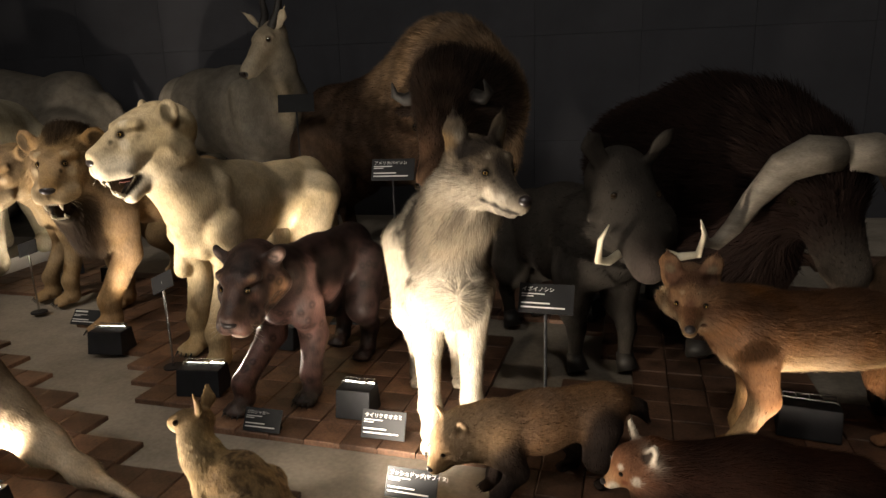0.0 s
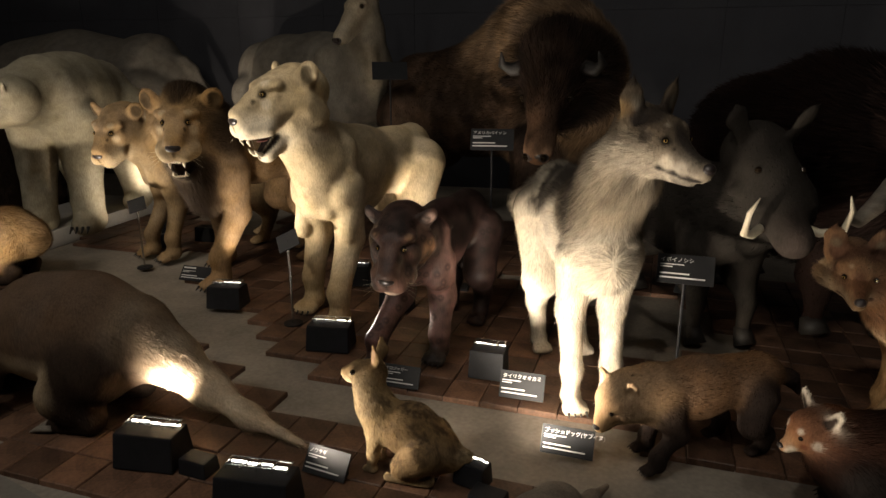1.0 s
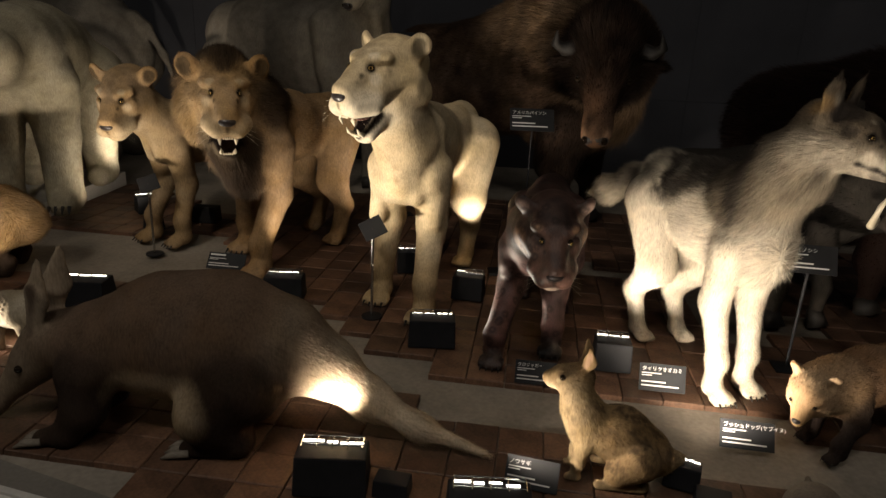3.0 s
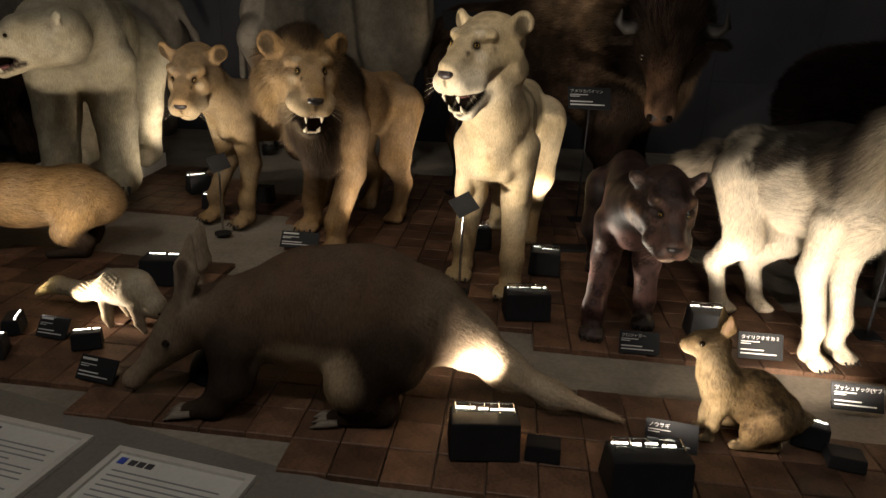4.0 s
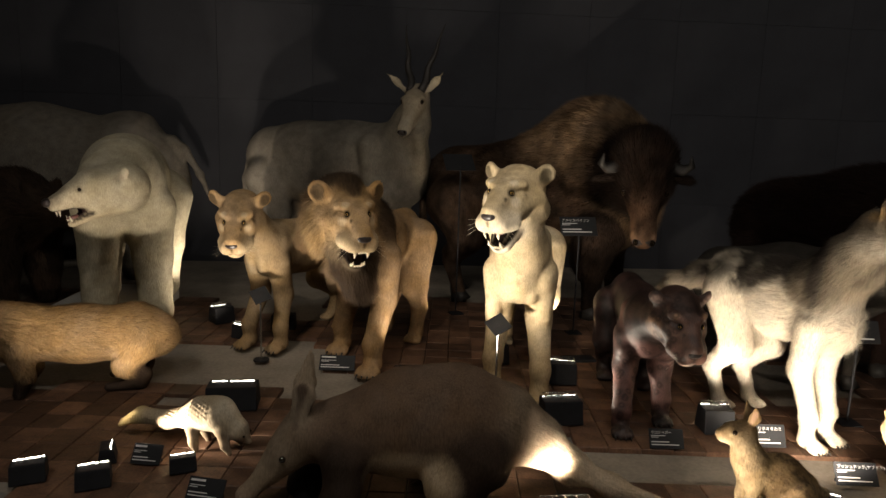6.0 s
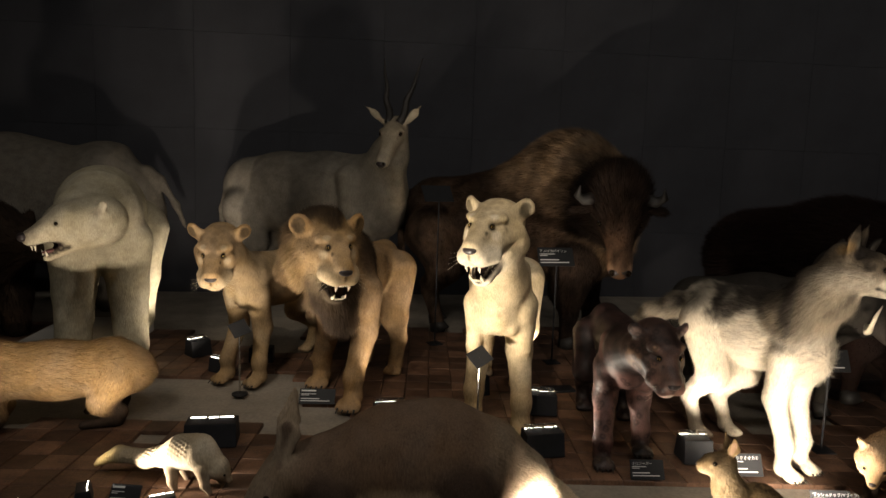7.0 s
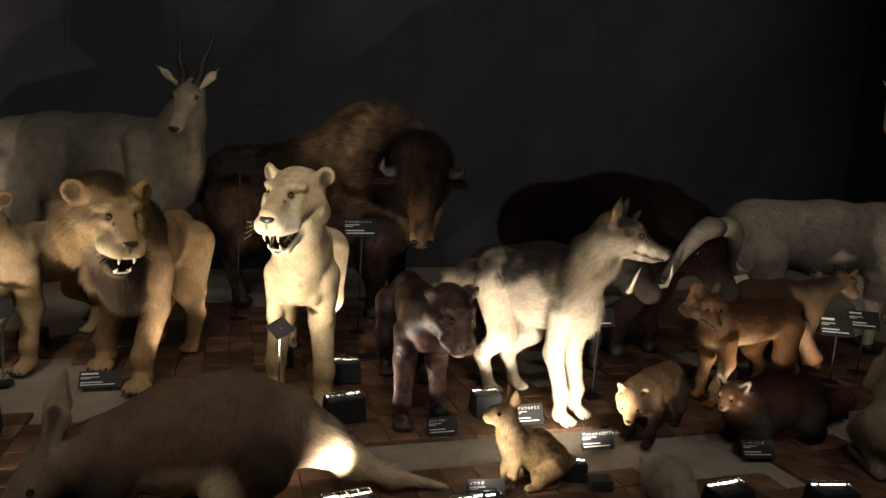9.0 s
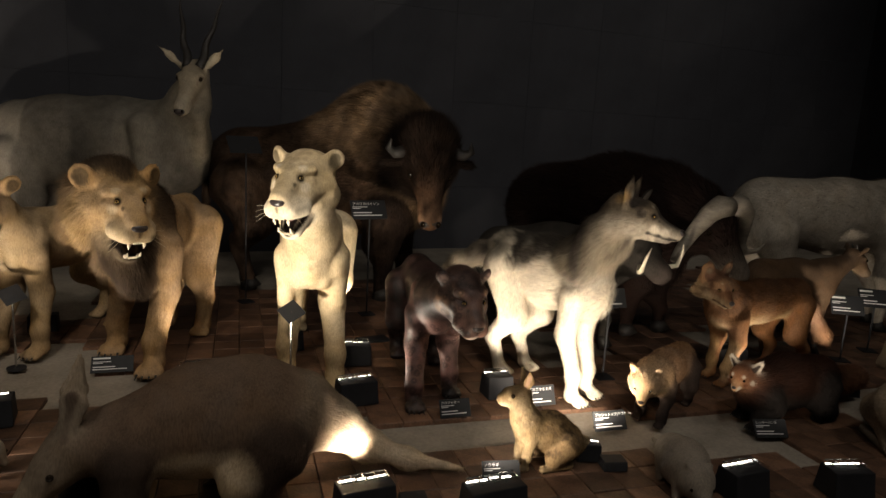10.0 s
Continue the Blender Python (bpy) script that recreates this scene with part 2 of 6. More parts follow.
    def build(self, name, label, category="animal mount", hairs=20000, width=0.0035, spotty=None, lift=0.25, group="", messy=1.0, longer=1.0, coat=None):
        verts, quads = self.skin()
        quads = quads[(quads >= 0).all(1)]
        # even the skin once, then find its normals
        for _ in range(2):
            tot, cnt = np.zeros_like(verts), np.zeros(len(verts))
            for i in range(4):
                j = quads[:, (i + 1) % 4]
                for c in range(3):
                    tot[:, c] += np.bincount(quads[:, i], verts[j, c], len(verts))
                cnt += np.bincount(quads[:, i], minlength=len(verts))
            verts = verts * 0.5 + 0.5 * tot / np.maximum(cnt, 1)[:, None]
        fn = np.cross(verts[quads[:, 2]] - verts[quads[:, 0]], verts[quads[:, 3]] - verts[quads[:, 1]])
        vn = np.stack([sum(np.bincount(quads[:, i], fn[:, c], len(verts)) for i in range(4)) for c in range(3)], 1)
        vn /= np.linalg.norm(vn, axis=1, keepdims=True) + 1e-12
        # colour, hair length and hair direction, limb by limb
        soft = 1.6 * self.h
        W, C, R, G = 0, 0, 0, 0
        for l in self.limbs:
            w = np.exp(-np.clip(self.far(verts.astype(np.float32), l), -soft, 12 * soft) / soft)[:, None]
            W, C, R, G = W + w, C + w * np.array(l[7])[None], R + w * l[8], G + w * l[9][None]
        col, fur, way = C / W, (R / W)[:, 0], G / W
        for l in self.cuts:
            w = np.clip(1.7 - np.abs(self.far(verts.astype(np.float32), l)) / (0.9 * self.h), 0, 1)[:, None]
            col = col * (1 - w) + np.array(l[7])[None] * w
            fur = fur * (1 - w[:, 0])
        for c, r, tone, amount, inner in self.paints:
            c = c if inner is None else self.emerge(verts, inner, c)
            w = np.clip(1.4 - 1.4 * (np.linalg.norm(verts - c, axis=1) / r) ** 2, 0, 1)[:, None] * amount
            col = col * (1 - w) + np.array(tone)[None] * w
        if spotty:
            col = spotty(verts, vn, col)
        rng = np.random.default_rng(len(name) * 7 + len(quads) % 97)
        # hair: one thin blade each, in the coat's colour
        area = np.linalg.norm(fn, axis=1) * (fur[quads[:, 0]] > 0.002)
        pick = rng.choice(len(quads), hairs, p=area / area.sum()) if hairs else np.zeros(0, int)
        q = quads[pick]
        uv = rng.random((hairs, 2))
        bl = np.stack([(1 - uv[:, 0]) * (1 - uv[:, 1]), uv[:, 0] * (1 - uv[:, 1]), uv[:, 0] * uv[:, 1], (1 - uv[:, 0]) * uv[:, 1]], 1)
        mixin = lambda a: (a[q] * (bl[..., None] if a.ndim == 2 else bl)).sum(1)
        root, nor, tone, length, flow = mixin(verts), mixin(vn), mixin(col), mixin(fur), mixin(way)
        flow = flow - (flow * nor).sum(1, keepdims=True) * nor
        flow /= np.linalg.norm(flow, axis=1, keepdims=True) + 1e-6
        side = np.cross(nor, flow)
        length = length * longer * rng.uniform(0.6, 1.25, hairs)
        way2 = flow + side * rng.normal(0, 0.22, hairs)[:, None] + nor * lift * rng.uniform(0.4, 1.6, hairs)[:, None]
        tip = root + way2 * length[:, None]
        root = root - nor * 0.001
        thick = width * rng.uniform(0.6, 1.2, hairs)[:, None] * side * 0.5
        hv = np.stack([root + thick, root - thick, tip], 1).reshape(-1, 3)
        lock = np.sin(root @ np.array([210.0, 160.0, 90.0]) + 3 * np.sin(root @ np.array([37.0, -61.0, 45.0]))) * np.sin(root @ np.array([-75.0, 120.0, 140.0]))
        shade = (1 + messy * rng.uniform(-0.3, 0.25, (hairs, 1))) * (1 + 0.28 * messy * lock[:, None])
        hc = np.repeat(np.clip(tone * shade, 0, 1), 3, 0)
        lean = nor + messy * (0.45 * rng.normal(0, 1, (hairs, 3)) + 0.5 * side * lock[:, None])
        hn = np.repeat(lean, 3, 0)
        nv = len(verts)
        V, N, K = [verts, hv], [vn, hn], [col, hc]
        faces = [quads, (nv + np.arange(hairs * 3)).reshape(-1, 3)]
        mats, slots = [coat or FUR], [np.zeros(len(quads), int), np.zeros(hairs, int)]
        at = nv + hairs * 3
        sockets = []
        for e in self.extras:
            if e[0] == "eye":
                _, c, inner, r, iris, sink = e
                d = Vector(unit(c - inner))
                at_ = Vector(self.emerge(verts, inner, c)) - d * r * sink
                turn = Matrix.Translation(at_) @ d.to_track_quat("X", "Z").to_matrix().to_4x4()
                sockets.append(("ball", turn, Vector((0, 0, 0)), r, EYE, (1, 1, 1)))
                if iris:
                    sockets.append(("ball", turn, Vector((r * 0.3, 0, 0)), r * 0.82, iris, (0.9, 1, 0.85)))
                    sockets.append(("ball", turn, Vector((r * 0.88, 0, 0)), r * 0.36, EYE, (0.6, 1, 1)))
            else:
                sockets.append(e)
        for e in sockets:
            bm = bmesh.new()
            if e[0] == "ball":
                _, fr, c, r, mat, sq = e
                bmesh.ops.create_uvsphere(bm, u_segments=14, v_segments=9, radius=r, matrix=Matrix.Diagonal((*sq, 1)))
                bm.transform(fr @ Matrix.Translation(c))
            else:
                _, pts, radii, mat, sides = e
                rings = []
                for i, (c, r) in enumerate(zip(pts, radii)):
                    d = Vector(pts[min(i + 1, len(pts) - 1)] - pts[max(i - 1, 0)]).normalized()
                    turn = d.to_track_quat("Z", "Y").to_matrix()
                    rings.append([bm.verts.new(Vector(c) + turn @ Vector((r * math.cos(a), r * math.sin(a), 0)))
                                  for a in (2 * math.pi * j / sides for j in range(sides))])
                for A, B in zip(rings, rings[1:]):
                    for j in range(sides):
                        bm.faces.new((A[j], A[(j + 1) % sides], B[(j + 1) % sides], B[j]))
                bm.faces.new(rings[-1])
                bm.faces.new(rings[0][::-1])
            bm.normal_update()
            bm.verts.index_update()
            if mat not in mats:
                mats.append(mat)
            V.append(np.array([v.co[:] for v in bm.verts]))
            N.append(np.array([v.normal[:] for v in bm.verts]))
            K.append(np.full((len(bm.verts), 3), 0.1))
            for size in {len(f.verts) for f in bm.faces}:
                fs = np.array([[v.index for v in f.verts] for f in bm.faces if len(f.verts) == size]) + at
                faces.append(fs)
                slots.append(np.full(len(fs), mats.index(mat)))
            at += len(bm.verts)
            bm.free()
        V, N, K = np.concatenate(V), np.concatenate(N), np.concatenate(K)
        inv = np.array(self.m.inverted())
        V = V @ inv[:3, :3].T + inv[:3, 3]
        N = N @ inv[:3, :3].T
        me = bpy.data.meshes.new(name)
        me.vertices.add(len(V))
        me.vertices.foreach_set("co", V.astype(np.float32).ravel())
        sizes = np.concatenate([np.full(len(f), f.shape[1]) for f in faces])
        loops = np.concatenate([f.ravel() for f in faces])
        me.loops.add(len(loops))
        me.loops.foreach_set("vertex_index", loops.astype(np.int32))
        me.polygons.add(len(sizes))
        me.polygons.foreach_set("loop_start", np.concatenate([[0], np.cumsum(sizes)[:-1]]).astype(np.int32))
        for m in mats:
            me.materials.append(m)
        me.polygons.foreach_set("material_index", np.concatenate(slots).astype(np.int32))
        me.polygons.foreach_set("use_smooth", np.ones(len(sizes), bool))
        a = me.color_attributes.new("coat", "FLOAT_COLOR", "POINT")
        a.data.foreach_set("color", np.concatenate([K, np.ones((len(K), 1))], 1).astype(np.float32).ravel())
        me.update(calc_edges=True)
        me.validate()
        N /= np.linalg.norm(N, axis=1, keepdims=True) + 1e-9
        me.normals_split_custom_set_from_vertices(N.tolist())
        ob = new(name, me)
        ob.matrix_world = self.m
        return tagged(ob, label, category, group)


# ---------------------------------------------------------------- shared anatomy
def front_leg(F, shoulder, foot, r, col, pawcol=None, paw=0.05, fur=0.02, claws=True):
    """From the shoulder to the paw; shoulder and foot in the mount's own frame."""
    sx, sy, sz = shoulder
    fx, fy = foot
    pawcol = pawcol or col
    elbow = (sx * 0.75 + fx * 0.25 - 0.05, sy * 0.8 + fy * 0.2, sz * 0.62)
    wrist = (fx - 0.01, fy, sz * 0.26)
    F.tube([shoulder, elbow, wrist, (fx - 0.015, fy, paw * 1.0)], [r[0], r[1], r[2], r[3]], col, fur, k=0.03)
    F.tube([(fx - 0.01, fy, paw * 0.8), (fx + paw * 1.0, fy, paw * 0.58)], [paw * 0.78, paw * 0.58], pawcol, fur * 0.5, k=0.02)
    if claws:
        # gaps between toes: their shade is put into the paw colour
        for j in (-1, 0, 1):
            F.tint((fx + paw * 1.25, fy + j * paw * 0.44, paw * 0.55), 0.011 * paw / 0.055, tuple(c * 0.3 for c in pawcol), 0.85)
            F.tint((fx + paw * 0.95, fy + j * paw * 0.42, paw * 0.85), 0.009 * paw / 0.055, tuple(c * 0.45 for c in pawcol), 0.7)
        for j in (-1.5, -0.5, 0.5, 1.5):
            F.spike([(fx + paw * 1.6, fy + j * paw * 0.46, paw * 0.42), (fx + paw * 1.95, fy + j * paw * 0.48, paw * 0.12)], [paw * 0.1, paw * 0.03], HORN, 6)
        for j in (-1.5, -0.5, 0.5, 1.5):
            F.tube([(fx + paw * 0.75, fy + j * paw * 0.42, paw * 0.5), (fx + paw * (1.5 - 0.12 * abs(j)), fy + j * paw * 0.46, paw * 0.36)],
                   [paw * 0.4, paw * 0.33], pawcol, fur * 0.4, k=0.008)


def hind_leg(F, hip, foot, r, col, pawcol=None, paw=0.05, fur=0.02, claws=True):
    hx, hy, hz = hip
    fx, fy = foot
    pawcol = pawcol or col
    knee = (hx * 0.6 + fx * 0.4 + hz * 0.16, hy * 0.6 + fy * 0.4 + 0.02 * np.sign(hy), hz * 0.58)
    hock = (fx - hz * 0.13, fy, hz * 0.32)
    F.tube([hip, knee, hock, (fx - 0.02, fy, paw * 1.0)], [r[0], r[1], r[2], r[3]], col, fur, k=0.035)
    F.tube([(fx - 0.02, fy, paw * 0.8), (fx + paw * 0.9, fy, paw * 0.58)], [paw * 0.75, paw * 0.56], pawcol, fur * 0.5, k=0.02)
    if claws:
        # toe gaps darkened in the colour, as shade would show them
        for j in (-1, 0, 1):
            F.tint((fx + paw * 1.25, fy + j * paw * 0.44, paw * 0.55), 0.011 * paw / 0.055, tuple(c * 0.3 for c in pawcol), 0.85)
            F.tint((fx + paw * 0.95, fy + j * paw * 0.42, paw * 0.85), 0.009 * paw / 0.055, tuple(c * 0.45 for c in pawcol), 0.7)
        for j in (-1.5, -0.5, 0.5, 1.5):
            F.tube([(fx + paw * 0.65, fy + j * paw * 0.4, paw * 0.5), (fx + paw * (1.4 - 0.12 * abs(j)), fy + j * paw * 0.44, paw * 0.36)],
                   [paw * 0.38, paw * 0.32], pawcol, fur * 0.4, k=0.008)


def hoofed_leg(F, top, foot, r, col, hind=False, lower=None, fur=0.008):
    tx, ty, tz = top
    fx, fy = foot
    lower = lower or col
    bend = (fx - 0.09 * tz, fy, tz * 0.42) if hind else (fx + 0.01, fy, tz * 0.42)
    mid = (tx * 0.6 + fx * 0.4 + (0.1 * tz if hind else -0.03), ty, tz * 0.68)
    F.tube([top, mid, bend], [r[0], r[1], r[2]], col, fur, k=0.05)
    F.tube([bend, (fx, fy, tz * 0.12), (fx + 0.02, fy, 0.03)], [r[2], r[3], r[3] * 1.25], lower, fur * 0.5, k=0.02)
    F.spike([(fx - 0.005, fy, 0.075), (fx + 0.03, fy, 0.0)], [r[3] * 1.2, r[3] * 1.7], HORN)


def cat_head(F, coat, pale, gape=0.0, ear=1.0, eye=EYE, fur=0.012, earfur=0.012, snout=1.0, rim=None):
    """A big cat's head in its own frame; gape opens the jaw by degrees."""
    dim = lambda q: tuple(c * q for c in coat)
    lit = lambda q: tuple(min(1, c * q) for c in pale)
    black = (0.012, 0.008, 0.007)
    # skull, flat crown and broad straight nose
    F.tube([(-0.01, 0, 0.03), (-0.09, 0, 0.03)], [0.094, 0.1], coat, fur, flat=((0, 1, 0), 1.08), k=0.04)
    F.tube([(0.055, 0, 0.078), (-0.05, 0, 0.092)], [0.04, 0.05], coat, fur, flat=((0, 1, 0), 1.55), k=0.03)
    F.tube([(0.205 * snout, 0, 0.006), (0.13, 0, 0.036), (0.07, 0, 0.068)], [0.03, 0.034, 0.042], coat, fur * 0.4, flat=((0, 1, 0), 1.3), k=0.02)
    # deep blunt muzzle with lip pads
    F.tube([(0.18 * snout, 0, -0.038), (0.09, 0, -0.034)], [0.053, 0.07], coat, fur * 0.5, flat=((0, 1, 0), 1.22), k=0.02)
    F.pair([(0.192 * snout, 0.036, -0.052), (0.13, 0.06, -0.056)], [0.04, 0.04], pale, fur * 0.4, k=0.01)
    # cheekbones, jowls, brows
    F.pair([(0.07, 0.066, 0.0), (-0.03, 0.092, -0.01)], [0.04, 0.052], coat, fur, k=0.03)
    F.pair([(0.02, 0.062, -0.07), (-0.07, 0.08, -0.06)], [0.044, 0.058], coat, fur * 1.5, k=0.03)
    F.pair([(0.098, 0.036, 0.086), (0.05, 0.078, 0.084)], [0.016, 0.022], coat, fur * 0.7, k=0.015)
    F.pair([(0.105, 0.055, 0.034), (0.07, 0.082, 0.036)], [0.014, 0.018], coat, fur * 0.6, k=0.012)
    a = radians(gape)
    jx, jz = 0.03, -0.07
    J = lambda x, y, z: (jx + x * math.cos(a) + z * math.sin(a), y, jz - x * math.sin(a) + z * math.cos(a))
    F.tube([J(0.14 * snout, 0, -0.026), J(0.02, 0, -0.018)], [0.034, 0.054], pale, fur * 0.6, flat=((0, 1, 0), 1.5), k=0.01)
    if gape > 5:
        F.tube([J(0.26 * snout, 0, 0.045), J(0.04, 0, 0.03)], [0.042, 0.018], black, 0, flat=((0, 1, 0), 1.5), k=0.01, cut=True)
        for i in range(9):
            u = i / 8
            for y in (1, -1):
                F.tint(J((0.07 + 0.095 * u) * snout, (0.052 - 0.022 * u * u) * y, 0.004), 0.017, black, 0.95)
                F.tint(((0.11 + 0.09 * u) * snout, (0.064 - 0.022 * u * u) * y, -0.09), 0.011, black, 0.9)
        F.tint(J(0.17 * snout, 0, 0.0), 0.026, black, 0.95)
        F.ball(J(0.085, 0, 0.006), 0.027, PINK, (2.0, 0.8, 0.3))
        for y in (0.03, -0.03):
            F.spike([J(0.16 * snout, y * 0.85, -0.005), J(0.17 * snout, y * 0.9, 0.016), J(0.166 * snout, y * 0.9, 0.036)], [0.0085, 0.0065, 0.001], IVORY, 8)
            F.spike([(0.2 * snout, y, -0.075), (0.205 * snout, y * 1.02, -0.096), (0.2 * snout, y, -0.117)], [0.0095, 0.0075, 0.001], IVORY, 8)
        for y in (-0.016, -0.008, 0.0, 0.008, 0.016):
            F.spike([J(0.172 * snout, y, 0.0), J(0.174 * snout, y, 0.011)], [0.004, 0.003], IVORY, 6)
            F.spike([(0.214 * snout, y, -0.074), (0.214 * snout, y, -0.087)], [0.004, 0.003], IVORY, 6)
    else:
        for y in (1, -1):
            for i in range(9):
                t = i / 8
                F.tint(((0.222 - 0.11 * t) * snout, (0.012 + 0.056 * t) * y, -0.082 - 0.004 * t), 0.011, dim(0.15), 0.9)
    rim = rim or coat
    for y in (1, -1):
        # round ears, open to the front and outwards
        ax = (0.8, 0.6 * y, 0.1)
        c = (-0.06, (0.105 + 0.028 * ear) * y, 0.095 + 0.012 * ear)
        F.tube([(-0.05, 0.085 * y, 0.07), c], [0.045, 0.043 * ear], rim, earfur, flat=(ax, 0.45), k=0.018, flow=(0, 0.5 * y, 0.8))
        F.tube([(c[0] + 0.026, c[1] + 0.014 * y - 0.006 * y, c[2] - 0.012), (c[0] + 0.026, c[1] + 0.016 * y, c[2] + 0.004)], [0.024, 0.03 * ear], dim(0.25), 0,
               flat=(ax, 0.55), k=0.008, cut=True)
        F.tint((c[0] + 0.012, c[1] + 0.0 * y, c[2] - 0.016), 0.034, dim(0.25), 0.85)
        # dark lids, tear lines, pale brows and under-eyes
        F.paint((0.105, 0.05 * y, 0.06), 0.023, dim(0.1), 1.0)
        F.paint((0.132, 0.038 * y, 0.042), 0.014, dim(0.16), 0.9)
        F.paint((0.15, 0.036 * y, 0.024), 0.012, dim(0.3), 0.7)
        F.paint((0.08, 0.05 * y, 0.1), 0.024, lit(1.0), 0.6)
        F.paint((0.11, 0.07 * y, 0.026), 0.026, lit(1.1), 0.6)
        F.paint((0.06, 0.095 * y, 0.05), 0.02, dim(0.5), 0.6)
        for j in range(3):
            for i in range(4):
                F.tint(((0.205 - 0.016 * i) * snout, (0.053 + 0.006 * i) * y, -0.03 - 0.012 * j - 0.002 * i), 0.0055, dim(0.25), 0.8)
        for j in range(4):
            F.spike([(0.2 * snout, 0.055 * y, -0.035 - 0.01 * j), (0.19 * snout + 0.01 * j, 0.115 * y, -0.045 - 0.022 * j)], [0.0004, 0.0002], IVORY, 4)
    F.eyes((0.105, 0.05, 0.06), 0.0135, None if eye is EYE else eye, 0.5)
    F.ball((0.222 * snout, 0, -0.012), 0.026, LEATHER, (0.7, 1.3, 0.75))
    for x, z in ((0.09, 0.1), (0.05, 0.125), (0.0, 0.14), (-0.05, 0.145)):
        F.tint((x, 0, z), 0.03, dim(0.55), 0.6)
        F.tint((x - 0.02, 0.035, z), 0.018, dim(0.6), 0.5)
        F.tint((x - 0.02, -0.035, z), 0.018, dim(0.6), 0.5)
    F.tint((0.17 * snout, 0, 0.04), 0.032, dim(0.72), 0.6)
    for z in (-0.035, -0.05, -0.065):
        F.tint((0.236 * snout, 0, z), 0.011, dim(0.2), 0.9)


def dog_head(F, coat, pale, dark, ear=0.1, muzzle=1.0, fur=0.012, blunt=False, eye=AMBER, earw=1.0):
    """A wolf-like head; pointed ears unless blunt."""
    F.tube([(0.03, 0, 0.022), (-0.06, 0, 0.025)], [0.072, 0.082], coat, fur, k=0.04)
    F.tube([(0.21 * muzzle, 0, -0.014), (0.11, 0, 0.0), (0.05, 0, 0.025)], [0.025, 0.034, 0.056], coat, fur * 0.4, k=0.03)
    F.tube([(0.2 * muzzle, 0, -0.032), (0.06, 0, -0.032)], [0.024, 0.046], pale, fur * 0.5, k=0.02)
    F.tube([(0.172 * muzzle, 0, -0.06), (0.03, 0, -0.056)], [0.016, 0.036], pale, fur * 0.5, k=0.01)
    F.pair([(0.03, 0.045, -0.025), (-0.06, 0.068, -0.05)], [0.042, 0.05], pale, fur * 2.0, k=0.03)
    F.pair([(0.085, 0.028, 0.056), (0.045, 0.055, 0.06)], [0.012, 0.018], coat, fur * 0.6, k=0.012)
    for y in (1, -1):
        F.tube([(0.225 * muzzle, 0.02 * y, -0.053), (0.09, 0.052 * y, -0.047)], [0.005, 0.006], tuple(c * 0.2 for c in dark), 0, k=0.004, cut=True)
        for i in range(9):
            t = i / 8
            F.tint(((0.215 - 0.125 * t) * muzzle, (0.016 + 0.034 * t) * y, -0.052 + 0.006 * t), 0.0125, tuple(c * 0.2 for c in dark), 0.95)
        # pale sides of the muzzle, cheeks and brow spots
        for x, yy, z, r in ((0.16, 0.026, -0.025, 0.026), (0.11, 0.036, -0.02, 0.028), (0.05, 0.066, -0.02, 0.035), (0.0, 0.08, -0.03, 0.04)):
            F.tint((x * muzzle, yy * y, z), r, pale, 0.8)
        F.tint((0.07, 0.026 * y, 0.068), 0.016, pale, 0.6)
        F.tint((0.005, 0.04 * y, 0.095), 0.062, dark, 0.9)
        F.tint((0.04, 0.064 * y, 0.04), 0.03, dark, 0.8)
    for i in range(7):
        t = i / 6
        F.tint(((0.2 - 0.13 * t) * muzzle, 0, 0.012 + 0.045 * t), 0.024 + 0.01 * t, dark, 0.9)
    F.ball((0.222 * muzzle, 0, -0.008), 0.021, LEATHER, (0.9, 1, 0.8))
    for y in (1, -1):
        if blunt:
            F.tube([(-0.03, 0.065 * y, 0.07), (-0.035, 0.085 * y, 0.07 + ear * 0.6)], [0.032, 0.026], coat, fur, flat=((1, 0.3 * y, 0), 0.5), k=0.02)
            F.tube([(-0.005, 0.075 * y, 0.08), (-0.012, 0.09 * y, 0.07 + ear * 0.6)], [0.015, 0.017], dark, 0, k=0.01, cut=True)
        else:
            F.tube([(-0.035, 0.058 * y, 0.065), (-0.04, 0.076 * y, 0.07 + ear * 0.6), (-0.035, 0.086 * y, 0.075 + ear * 1.15)], [0.044 * earw, 0.033 * earw, 0.005], coat, fur,
                   flat=((1, 0.35 * y, 0), 0.42), k=0.018, flow=(0, 0, 1))
            F.tube([(-0.006, 0.07 * y, 0.085), (-0.012, 0.085 * y, 0.07 + ear * 0.85)], [0.026 * earw, 0.012 * earw], dark, 0, flat=((1, 0.35 * y, 0), 0.6), k=0.008, cut=True)
            F.tint((-0.016, 0.076 * y, 0.075 + ear * 0.4), 0.026, tuple(c * 0.3 for c in pale), 0.85)
            F.tint((-0.035, 0.086 * y, 0.07 + ear * 1.05), 0.022, tuple(c * 0.6 for c in dark), 0.8)
        F.paint((0.086, 0.042 * y, 0.036), 0.019, tuple(c * 0.3 for c in dark), 1.0)
        F.paint((0.105, 0.032 * y, 0.022), 0.012, tuple(c * 0.4 for c in dark), 0.8)
    F.eyes((0.085, 0.042, 0.037), 0.0098, None if eye is EYE else eye, 0.5)


